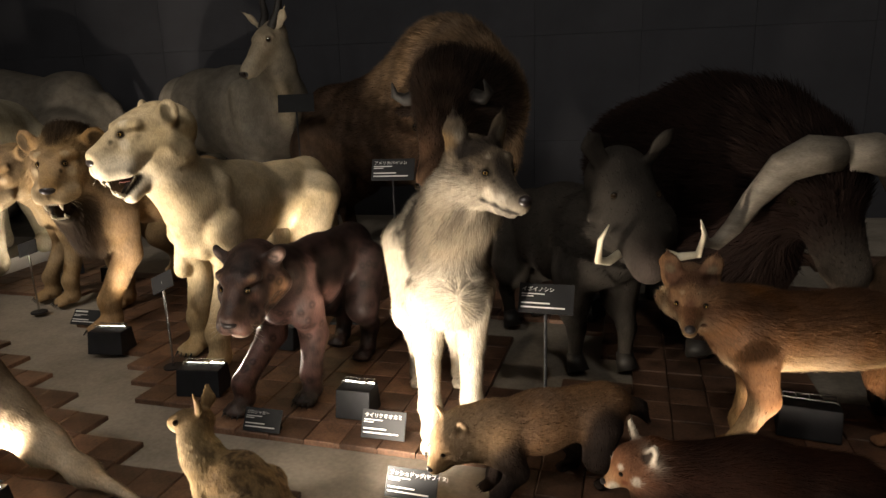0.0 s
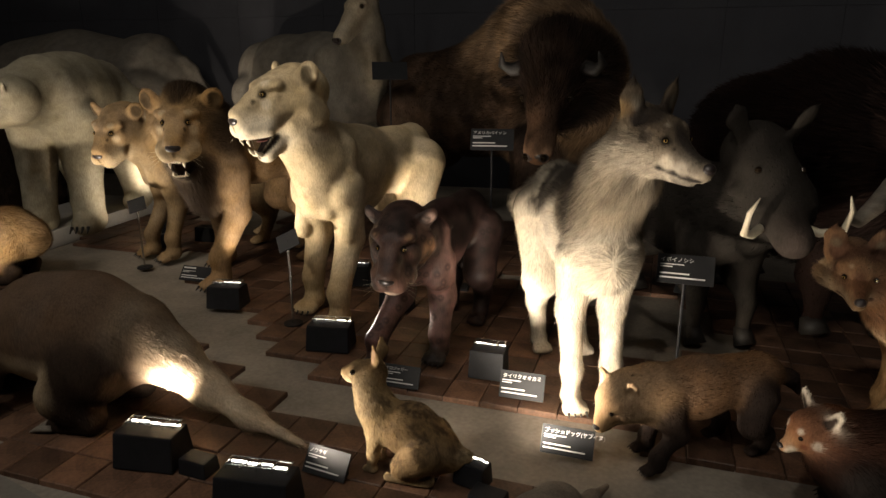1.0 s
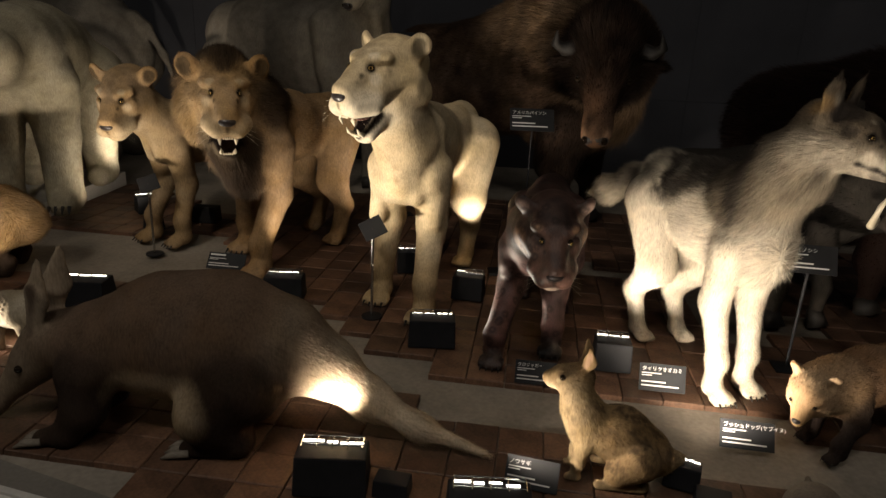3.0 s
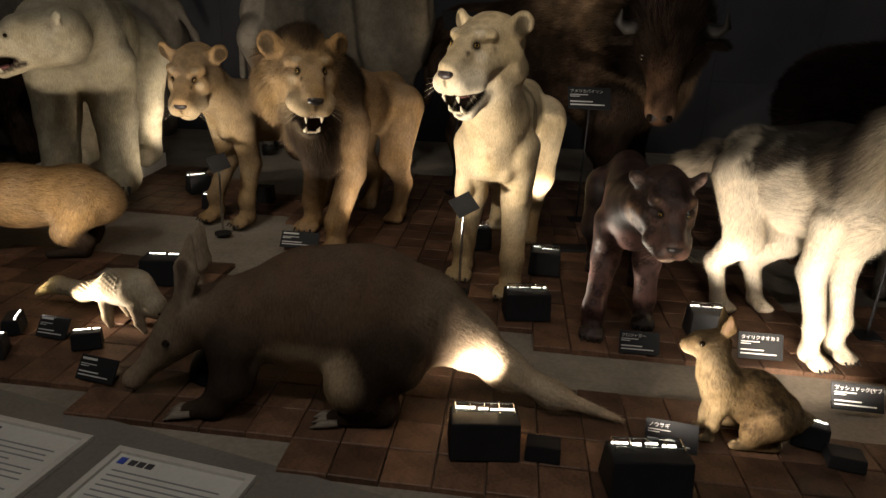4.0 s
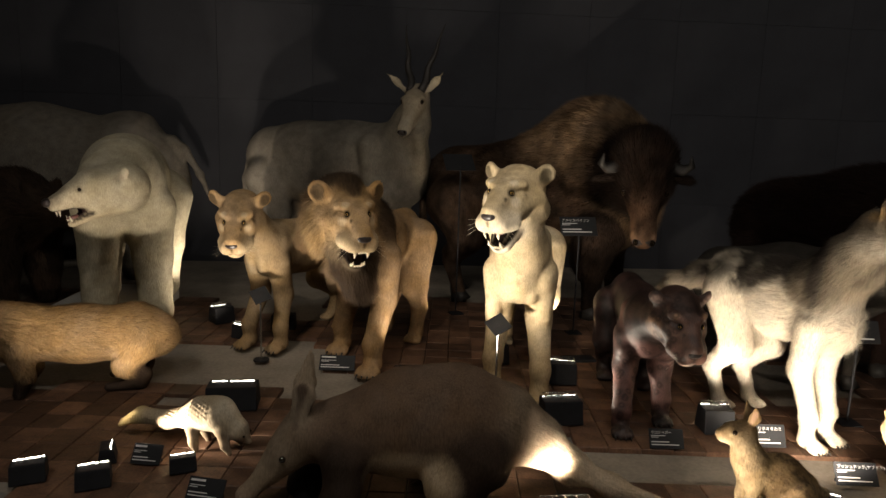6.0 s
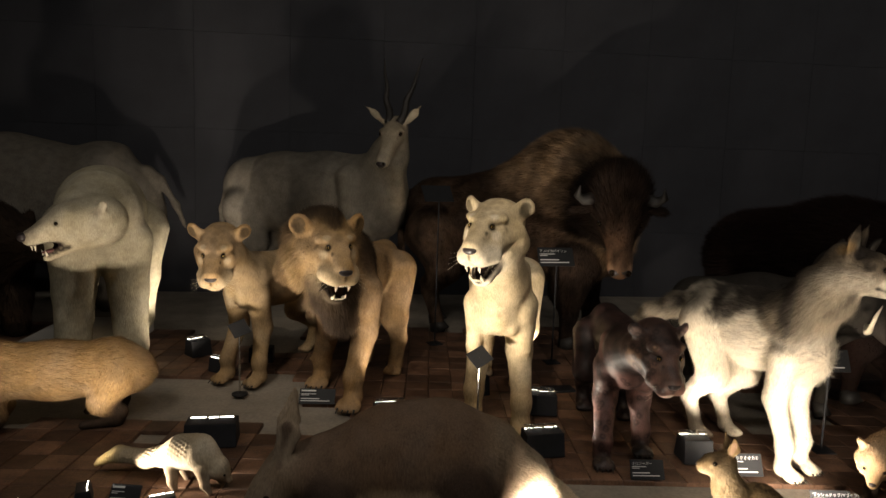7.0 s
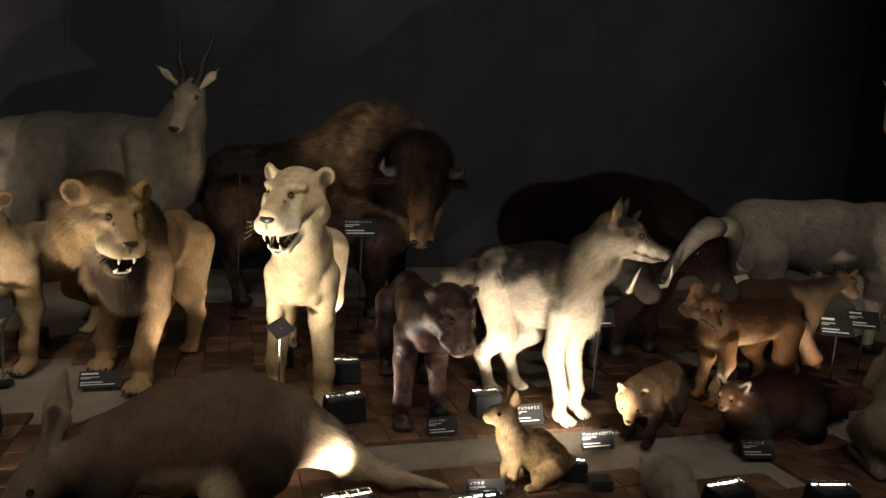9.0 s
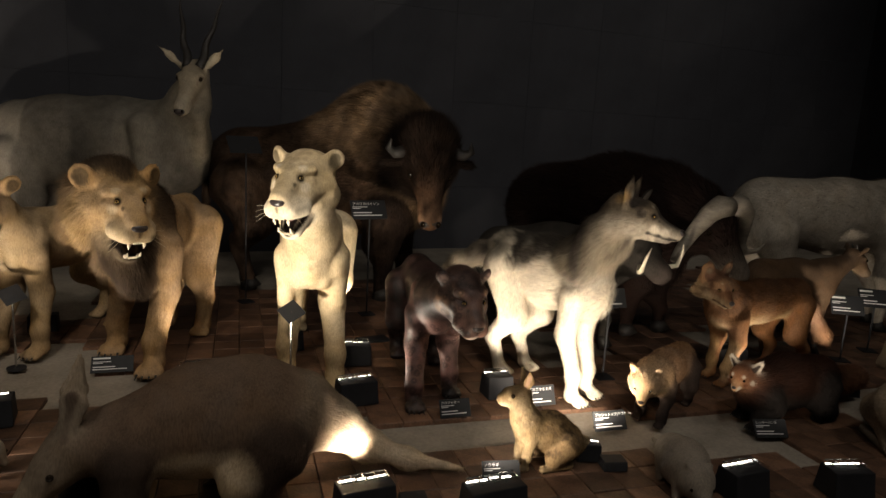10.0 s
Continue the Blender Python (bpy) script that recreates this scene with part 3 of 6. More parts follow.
def hoof_head(F, coat, pale, dark, ear=0.16, fur=0.006, long=1.0):
    """A long grazing animal's head: antelope, deer, ox."""
    F.tube([(0.03, 0, 0.02), (-0.08, 0, 0.02)], [0.088, 0.095], coat, fur, flat=((0, 1, 0), 0.95), k=0.04)
    F.tube([(0.3 * long, 0, -0.045), (0.14 * long, 0, -0.015), (0.02, 0, 0.005)], [0.047, 0.06, 0.084], coat, fur, flat=((0, 1, 0), 0.95), k=0.04)
    F.tube([(0.315 * long, 0, -0.065), (0.25 * long, 0, -0.068)], [0.042, 0.05], pale, fur * 0.6, k=0.025)
    F.tube([(0.26 * long, 0, -0.105), (0.02, 0, -0.075)], [0.026, 0.05], pale, fur, k=0.02)
    F.pair([(0.075, 0.06, 0.06), (0.03, 0.085, 0.05)], [0.018, 0.024], coat, fur, k=0.015)
    F.pair([(-0.06, 0.08, 0.06), (-0.085, 0.08 + ear * 0.5, 0.075 + ear * 0.4), (-0.09, 0.08 + ear * 0.95, 0.085 + ear * 0.75)], [0.026, 0.04, 0.006], coat, fur,
           flat=((1, 0, 0), 0.36), k=0.015)
    F.pair([(-0.045, 0.1, 0.08), (-0.066, 0.08 + ear * 0.66, 0.08 + ear * 0.5)], [0.013, 0.022], pale, 0, flat=((1, 0, 0), 0.7), k=0.008, cut=True)
    for y in (1, -1):
        F.paint((0.055, 0.075 * y, 0.045), 0.03, tuple(c * 0.5 for c in dark), 0.9)
        F.paint((0.09, 0.06 * y, 0.03), 0.018, dark, 0.6)
        F.ball((0.348 * long, 0.024 * y, -0.05), 0.013, EYE, (0.8, 0.7, 1.1))
    F.eyes((0.055, 0.07, 0.044), 0.017)
    F.ball((0.34 * long, 0, -0.056), 0.032, LEATHER, (0.7, 1.25, 0.85))
    F.paint((0.34 * long, 0, -0.06), 0.034, tuple(c * 0.25 for c in dark), 0.95)


# ---------------------------------------------------------------- the hall
tagged(part("wall_north", block((-9, 6.4, -0.6), (8, 6.6, 4.5)), DARKM), "dark wall behind the display platform", "wall", kind="structure")
tagged(part("wall_south", block((-9, -3.2, -0.6), (8, -3.0, 4.5)), DARKM), "dark wall behind the visitors' aisle", "wall", kind="structure")
tagged(part("wall_west", block((-9.2, -3.0, -0.6), (-9.0, 6.4, 4.5)), DARKM), "dark wall of the exhibition hall", "wall", kind="structure")
tagged(part("wall_east", block((8.0, -3.0, -0.6), (8.2, 6.4, 4.5)), DARKM), "dark wall of the exhibition hall", "wall", kind="structure")
tagged(part("ceiling", block((-9, -3, 4.5), (8, 6.4, 4.7)), DARKM), "black ceiling of the exhibition hall", "ceiling", kind="structure")
tagged(part("floor", block((-9, -3, -0.7), (8, 6.4, -0.6)), CARPET), "dark carpet of the visitors' aisle", "floor", kind="structure")
panelling = empty("wall_panelling", pose(0, 6.4, 0))
tagged(panelling, "charcoal woven-mesh panels in thin frames on the wall", "panelling", kind="structure")
sheet_me = None
for i in range(-9, 8):
    for j in range(5):
        if sheet_me is None:
            ob = part("panel", block((0.001, -0.022, 0.001), (0.939, -0.002, 0.949), 0.001), WALLM, panelling)
            sheet_me = ob.data
        else:
            ob = new("panel", sheet_me)
            ob.parent = panelling
        ob.location = (i * 0.94 + 0.1, 0, j * 0.95 - 0.25)

# The display platform: a cement bed, a painted ledge along its front.
EDGE = lambda x: 1.31 - 0.31 * (x + 1.76)


def sheet(pts, z0, z1):
    bm = bmesh.new()
    low = [bm.verts.new((x, y, z0)) for x, y in pts]
    top = [bm.verts.new((x, y, z1)) for x, y in pts]
    bm.faces.new(top)
    bm.faces.new(low[::-1])
    for i in range(len(pts)):
        j = (i + 1) % len(pts)
        bm.faces.new((low[i], low[j], top[j], top[i]))
    bmesh.ops.recalc_face_normals(bm, faces=bm.faces[:])
    return bm


tagged(part("platform", sheet([(-9, EDGE(-9)), (3, EDGE(3)), (8, EDGE(3)), (8, 6.4), (-9, 6.4)], -0.6, -0.022), CEMENT),
       "pale trowelled cement bed of the display platform", "platform", kind="structure")
tagged(part("ledge", sheet([(-9, EDGE(-9) - 0.55), (3, EDGE(3) - 0.55), (3, EDGE(3) - 0.004), (-9, EDGE(-9) - 0.004)], -0.6, -0.012), LEDGE),
       "grey painted ledge along the platform's front", "ledge", kind="structure")

# ---------------------------------------------------------------- the mounts
CREAM, TAWNY = (0.54, 0.43, 0.27), (0.31, 0.2, 0.105)
PALETAN = (0.5, 0.38, 0.23)
Y = (0, 1, 0)


def lioness():
    F = Form(-1.12, 3.1, -104, 0.009)
    F.tube([(0.34, 0, 0.74), (0.1, 0, 0.71), (-0.2, 0, 0.69), (-0.42, 0, 0.71)], [0.2, 0.18, 0.165, 0.16], CREAM, 0.018, flat=(Y, 0.68), k=0.06)
    F.tube([(0.38, 0, 0.62), (0.05, 0, 0.58)], [0.14, 0.12], CREAM, 0.02, flat=(Y, 0.72), k=0.06)
    F.tube([(0.54, -0.06, 0.99), (0.5, -0.03, 0.9), (0.42, 0, 0.76)], [0.115, 0.125, 0.14], CREAM, 0.022, k=0.05)
    front_leg(F, (0.36, 0.1, 0.64), (0.5, 0.13), (0.095, 0.066, 0.05, 0.046), CREAM, paw=0.062)
    front_leg(F, (0.36, -0.1, 0.64), (0.36, -0.125), (0.095, 0.066, 0.05, 0.046), CREAM, paw=0.062)
    hind_leg(F, (-0.36, 0.1, 0.66), (-0.3, 0.1), (0.14, 0.09, 0.05, 0.043), CREAM, paw=0.058)
    hind_leg(F, (-0.38, -0.1, 0.66), (-0.48, -0.12), (0.14, 0.09, 0.05, 0.043), CREAM, paw=0.058)
    F.tube([(-0.52, 0, 0.74), (-0.62, 0.02, 0.6), (-0.62, 0.04, 0.35)], [0.04, 0.03, 0.022], CREAM, 0.015)
    # shoulder muscles, breast furrow and throat
    F.pair([(0.34, 0.085, 0.82), (0.4, 0.1, 0.6)], [0.062, 0.07], CREAM, 0.015, k=0.015)
    F.pair([(0.47, 0.045, 0.8), (0.43, 0.055, 0.54)], [0.05, 0.05], CREAM, 0.018, k=0.015)
    F.pair([(0.37, 0.125, 0.55), (0.4, 0.13, 0.42)], [0.048, 0.042], CREAM, 0.012, k=0.012)
    # lower legs browner: the weaker light there is put into the coat
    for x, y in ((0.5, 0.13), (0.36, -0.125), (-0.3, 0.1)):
        F.tint((x, y, 0.1), 0.2, (0.34, 0.235, 0.12), 0.75)
    # shade of the breast furrow, drawn as a darker line of colour
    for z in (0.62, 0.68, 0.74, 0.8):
        F.tint((0.56 - 0.25 * abs(z - 0.78), 0, z), 0.022, (0.3, 0.21, 0.12), 0.6)
    F.tint((0.1, 0, 0.9), 0.2, (0.38, 0.28, 0.16), 0.5)
    F.head((-1.3, 2.56, 1.03), -127, -12, 0, 1.1)
    cat_head(F, (0.47, 0.37, 0.225), (0.66, 0.58, 0.44), gape=33, eye=AMBER)
    F.base()
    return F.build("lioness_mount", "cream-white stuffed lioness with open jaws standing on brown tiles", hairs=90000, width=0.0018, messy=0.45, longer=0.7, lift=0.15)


def lion():
    F = Form(-1.93, 3.4, -108, 0.009)
    F.tube([(0.3, 0, 0.74), (0.0, 0, 0.7), (-0.25, 0, 0.68), (-0.42, 0, 0.7)], [0.19, 0.17, 0.15, 0.15], TAWNY, 0.018, flat=(Y, 0.74), k=0.08)
    mane, dark = (0.27, 0.18, 0.09), (0.035, 0.023, 0.014)
    F.tube([(0.4, -0.02, 0.88), (0.26, 0, 0.82)], [0.14, 0.16], dark, 0.06, flat=(Y, 0.85), k=0.05)
    F.tube([(0.44, -0.03, 0.72), (0.38, 0, 0.5)], [0.13, 0.1], (0.07, 0.048, 0.032), 0.07, k=0.05)
    front_leg(F, (0.28, 0.11, 0.64), (0.41, 0.09), (0.1, 0.07, 0.054, 0.05), TAWNY, paw=0.068)
    front_leg(F, (0.28, -0.11, 0.64), (0.1, -0.22), (0.1, 0.07, 0.054, 0.05), TAWNY, paw=0.068)
    hind_leg(F, (-0.36, 0.11, 0.66), (-0.27, 0.14), (0.135, 0.085, 0.05, 0.046), TAWNY, paw=0.06)
    hind_leg(F, (-0.36, -0.11, 0.66), (-0.46, -0.12), (0.135, 0.085, 0.05, 0.046), TAWNY, paw=0.06)
    for x, y, z, r in ((0.5, 0.0, 0.6, 0.16), (0.46, 0.09, 0.66, 0.1), (0.46, -0.09, 0.66, 0.1), (0.3, 0.15, 0.84, 0.15), (0.3, -0.15, 0.84, 0.15), (0.2, 0.0, 0.95, 0.16)):
        F.tint((x, y, z), r, (0.032, 0.021, 0.014), 0.85)
    F.pair([(0.26, 0.1, 0.76), (0.3, 0.115, 0.56)], [0.065, 0.07], TAWNY, 0.02, k=0.02)
    F.tube([(-0.52, 0, 0.72), (-0.62, -0.05, 0.5), (-0.66, -0.1, 0.2)], [0.04, 0.03, 0.02], TAWNY, 0.015)
    F.head((-2.1, 2.97, 0.875), -68, -15, 0, 1.14)
    cat_head(F, (0.34, 0.225, 0.115), (0.5, 0.4, 0.26), gape=36, eye=AMBER, ear=1.25, rim=(0.36, 0.22, 0.1))
    for x, z, r in ((0.03, 0.14, 0.04), (-0.02, 0.16, 0.065), (-0.08, 0.17, 0.085), (-0.15, 0.14, 0.1), (-0.2, 0.05, 0.12)):
        F.tint((x, 0, z), r, dark, 0.9)
    for y in (1, -1):
        # golden ruff from below the ears to the chin, darker behind
        F.tube([(-0.06, 0.115 * y, 0.03), (-0.07, 0.13 * y, -0.06), (-0.06, 0.1 * y, -0.16)], [0.035, 0.058, 0.055], mane, 0.06, k=0.025, flow=(-0.35, 0.35 * y, -0.9))
        F.tube([(-0.14, 0.11 * y, 0.02), (-0.15, 0.12 * y, -0.14)], [0.07, 0.08], (0.12, 0.078, 0.042), 0.07, k=0.03, flow=(-0.5, 0.2 * y, -0.9))
    F.tube([(0.02, 0, 0.118), (-0.08, 0, 0.12), (-0.18, 0, 0.06)], [0.03, 0.06, 0.095], dark, 0.04, flat=(Y, 1.2), k=0.025, flow=(-0.9, 0, 0.25))
    F.tube([(0.0, 0, -0.16), (-0.05, 0, -0.26)], [0.05, 0.08], (0.14, 0.095, 0.055), 0.07, k=0.03)
    F.base()
    return F.build("lion_mount", "tawny stuffed male lion with a dark mane and open jaws", hairs=120000, width=0.002, messy=0.7, lift=0.2)


def young_lioness():
    F = Form(-2.43, 3.78, -124, 0.0085)
    col = (0.32, 0.225, 0.125)
    F.tube([(0.3, 0, 0.63), (0.0, 0, 0.62), (-0.36, 0, 0.62)], [0.16, 0.145, 0.14], col, 0.016, flat=(Y, 0.74), k=0.07)
    F.tube([(0.34, 0, 0.55), (0.0, 0, 0.52)], [0.11, 0.1], col, 0.018, flat=(Y, 0.8), k=0.07)
    F.tube([(0.53, 0.02, 0.76), (0.46, 0, 0.72), (0.36, 0, 0.64)], [0.095, 0.11, 0.125], col, 0.02, k=0.05)
    front_leg(F, (0.36, 0.085, 0.54), (0.4, 0.13), (0.08, 0.056, 0.043, 0.041), col, paw=0.055)
    front_leg(F, (0.36, -0.085, 0.54), (0.45, -0.08), (0.08, 0.056, 0.043, 0.041), col, paw=0.055)
    hind_leg(F, (-0.3, 0.09, 0.56), (-0.22, 0.12), (0.115, 0.075, 0.042, 0.038), col, paw=0.05)
    hind_leg(F, (-0.3, -0.09, 0.56), (-0.36, -0.1), (0.115, 0.075, 0.042, 0.038), col, paw=0.05)
    F.pair([(0.34, 0.075, 0.68), (0.37, 0.085, 0.5)], [0.05, 0.055], col, 0.015, k=0.015)
    F.pair([(0.46, 0.035, 0.66), (0.42, 0.04, 0.5)], [0.05, 0.045], (0.36, 0.27, 0.16), 0.018, k=0.012)
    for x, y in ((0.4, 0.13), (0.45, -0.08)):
        F.tint((x, y, 0.06), 0.16, (0.22, 0.145, 0.075), 0.7)
    F.head((-2.75, 3.29, 0.81), -91, -29, 0, 1.02)
    cat_head(F, (0.29, 0.195, 0.105), (0.47, 0.375, 0.25), gape=0, eye=AMBER, ear=1.1, rim=(0.33, 0.21, 0.1))
    F.base()
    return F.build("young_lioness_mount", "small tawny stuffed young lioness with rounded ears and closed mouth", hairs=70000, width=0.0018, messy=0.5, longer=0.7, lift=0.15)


def jaguar():
    F = Form(-0.62, 2.62, -100, 0.0065)
    col, warm = (0.024, 0.013, 0.011), (0.105, 0.055, 0.047)
    F.tube([(0.22, 0, 0.5), (0.0, 0, 0.49), (-0.3, 0, 0.5)], [0.13, 0.125, 0.12], col, 0.01, flat=(Y, 0.8), k=0.06)
    F.tube([(0.27, 0, 0.43), (0.0, 0, 0.4)], [0.11, 0.095], warm, 0.01, flat=(Y, 0.85), k=0.06)
    F.tube([(0.46, 0.01, 0.56), (0.3, 0, 0.52)], [0.095, 0.12], col, 0.012, k=0.05)
    front_leg(F, (0.24, 0.08, 0.42), (0.26, 0.09), (0.075, 0.055, 0.041, 0.039), warm, (0.03, 0.02, 0.017), paw=0.049, fur=0.008)
    front_leg(F, (0.24, -0.08, 0.42), (0.42, -0.12), (0.075, 0.055, 0.041, 0.039), warm, (0.03, 0.02, 0.017), paw=0.049, fur=0.008)
    hind_leg(F, (-0.27, 0.085, 0.44), (-0.2, 0.1), (0.105, 0.07, 0.04, 0.037), col, paw=0.046, fur=0.008)
    hind_leg(F, (-0.27, -0.085, 0.44), (-0.32, -0.1), (0.105, 0.07, 0.04, 0.037), col, paw=0.046, fur=0.008)
    F.pair([(0.22, 0.075, 0.54), (0.27, 0.09, 0.36)], [0.05, 0.055], warm, 0.008, k=0.014)
    F.tube([(-0.4, 0, 0.52), (-0.46, -0.03, 0.4), (-0.45, -0.08, 0.2), (-0.5, -0.1, 0.12)], [0.032, 0.025, 0.022, 0.02], col, 0.01)
    F.head((-0.65, 2.075, 0.575), -90, -26, 0, 0.86)
    cat_head(F, (0.055, 0.031, 0.024), (0.12, 0.065, 0.05), gape=0, eye=AMBER, ear=0.85, fur=0.007, earfur=0.005)
    for y in (1, -1):
        F.paint((0.0, 0.1 * y, -0.03), 0.07, (0.26, 0.14, 0.075), 0.7)
        F.tint((-0.045, 0.128 * y, 0.1), 0.032, (0.34, 0.23, 0.19), 0.8)
        F.tint((0.2, 0.02 * y, -0.1), 0.026, (0.42, 0.34, 0.27), 0.8)
        F.paint((0.06, 0.055 * y, 0.095), 0.022, (0.25, 0.15, 0.09), 0.7)
    F.base()

    def spots(v, n, c):
        rng = np.random.default_rng(5)
        at = v[rng.integers(0, len(v), 520)]
        near = np.full(len(v), 9.0)
        for a in at:
            near = np.minimum(near, np.linalg.norm(v - a, axis=1))
        ring = np.exp(-((near - 0.01) / 0.006) ** 2)[:, None]
        r = np.array([noise.noise(Vector((a * 9, b * 9, d * 7))) + 0.5 * noise.noise(Vector((a * 30, b * 30, d * 30))) for a, b, d in v])
        blotch = np.clip(1.0 + 1.1 * r, 0.35, 1.9)[:, None]
        return np.clip(1.15 * c * blotch * (1 - 0.6 * ring), 0, 1)
    return F.build("black_jaguar_mount", "dark brown-black stuffed jaguar with yellow eyes and faint spots", hairs=50000, width=0.0016, spotty=spots, lift=0.12, messy=0.5, coat=SLEEK)


def wolf():
    F = Form(-0.03, 2.36, -70, 0.008)
    pale = (0.58, 0.51, 0.4)
    F.tube([(0.2, 0, 0.66), (0.0, 0, 0.66), (-0.28, 0, 0.67)], [0.145, 0.135, 0.125], pale, 0.045, flat=(Y, 0.8), k=0.06)
    F.tube([(0.24, 0, 0.55), (0.0, 0, 0.555), (-0.2, 0, 0.6)], [0.125, 0.11, 0.095], pale, 0.055, flat=(Y, 0.82), k=0.06)
    F.tube([(0.39, 0.06, 0.95), (0.32, 0.03, 0.86), (0.22, 0, 0.72)], [0.082, 0.11, 0.135], (0.27, 0.22, 0.155), 0.055, k=0.05)
    front_leg(F, (0.23, 0.08, 0.55), (0.26, 0.06), (0.075, 0.048, 0.034, 0.03), pale, paw=0.046, fur=0.02)
    front_leg(F, (0.23, -0.08, 0.55), (0.28, -0.09), (0.075, 0.048, 0.034, 0.03), pale, paw=0.046, fur=0.02)
    hind_leg(F, (-0.25, 0.08, 0.61), (-0.19, 0.1), (0.115, 0.07, 0.036, 0.03), pale, paw=0.044, fur=0.025)
    hind_leg(F, (-0.25, -0.08, 0.61), (-0.23, -0.07), (0.115, 0.07, 0.036, 0.03), pale, paw=0.044, fur=0.025)
    F.tube([(-0.36, 0, 0.7), (-0.48, -0.02, 0.64), (-0.62, -0.06, 0.56), (-0.7, -0.08, 0.53)], [0.04, 0.055, 0.052, 0.018], (0.36, 0.3, 0.22), 0.045)
    F.head((0.18, 1.99, 0.955), -50, -10, 0, 1.02)
    dog_head(F, (0.11, 0.085, 0.06), (0.5, 0.43, 0.33), (0.03, 0.024, 0.02), ear=0.105, fur=0.014)
    for y in (0.08, -0.08):
        F.tint((-0.07, y, 0.1), 0.05, (0.32, 0.2, 0.09), 0.7)
    F.base()

    def saddle(v, n, c):
        """Dark grey saddle in ragged bands, white belly, grizzled neck."""
        ahead = (v[:, 0] + 0.03) * 0.342 - (v[:, 1] - 2.36) * 0.94
        f = np.array([noise.noise(Vector((a * 5, b * 5, d * 3.5))) + 0.7 * noise.noise(Vector((a * 17, b * 17, d * 9))) + 0.5 * noise.noise(Vector((a * 45, b * 45, d * 18))) for a, b, d in v])
        edge = 0.635 + 0.05 * np.sin(ahead * 17) + 0.05 * f
        back = np.clip((v[:, 2] - edge) * 16, 0, 1) * np.clip((0.36 - ahead) * 9, 0, 1)
        band = 0.55 + 0.45 * np.sin(ahead * 30 + 4 * f)
        back = np.clip(back * (0.5 + 0.7 * band + 0.8 * f), 0, 0.95)
        neck = np.clip((ahead - 0.12) * 6, 0, 1) * np.clip((v[:, 2] - 0.62) * 7, 0, 1) * np.clip((0.93 - v[:, 2]) * 14, 0, 1) * np.clip(0.3 + 1.1 * f, 0, 0.7)
        tail = np.clip((-0.4 - ahead) * 10, 0, 1) * np.clip(0.25 + f, 0, 0.7)
        k = np.maximum(np.maximum(back, neck), tail)[:, None]
        return c * (1 - k) + np.array((0.03, 0.024, 0.02)) * k
    return F.build("wolf_mount", "grey and cream stuffed wolf with thick fur and pricked ears", hairs=170000, width=0.0016, spotty=saddle, lift=0.28, messy=0.55)


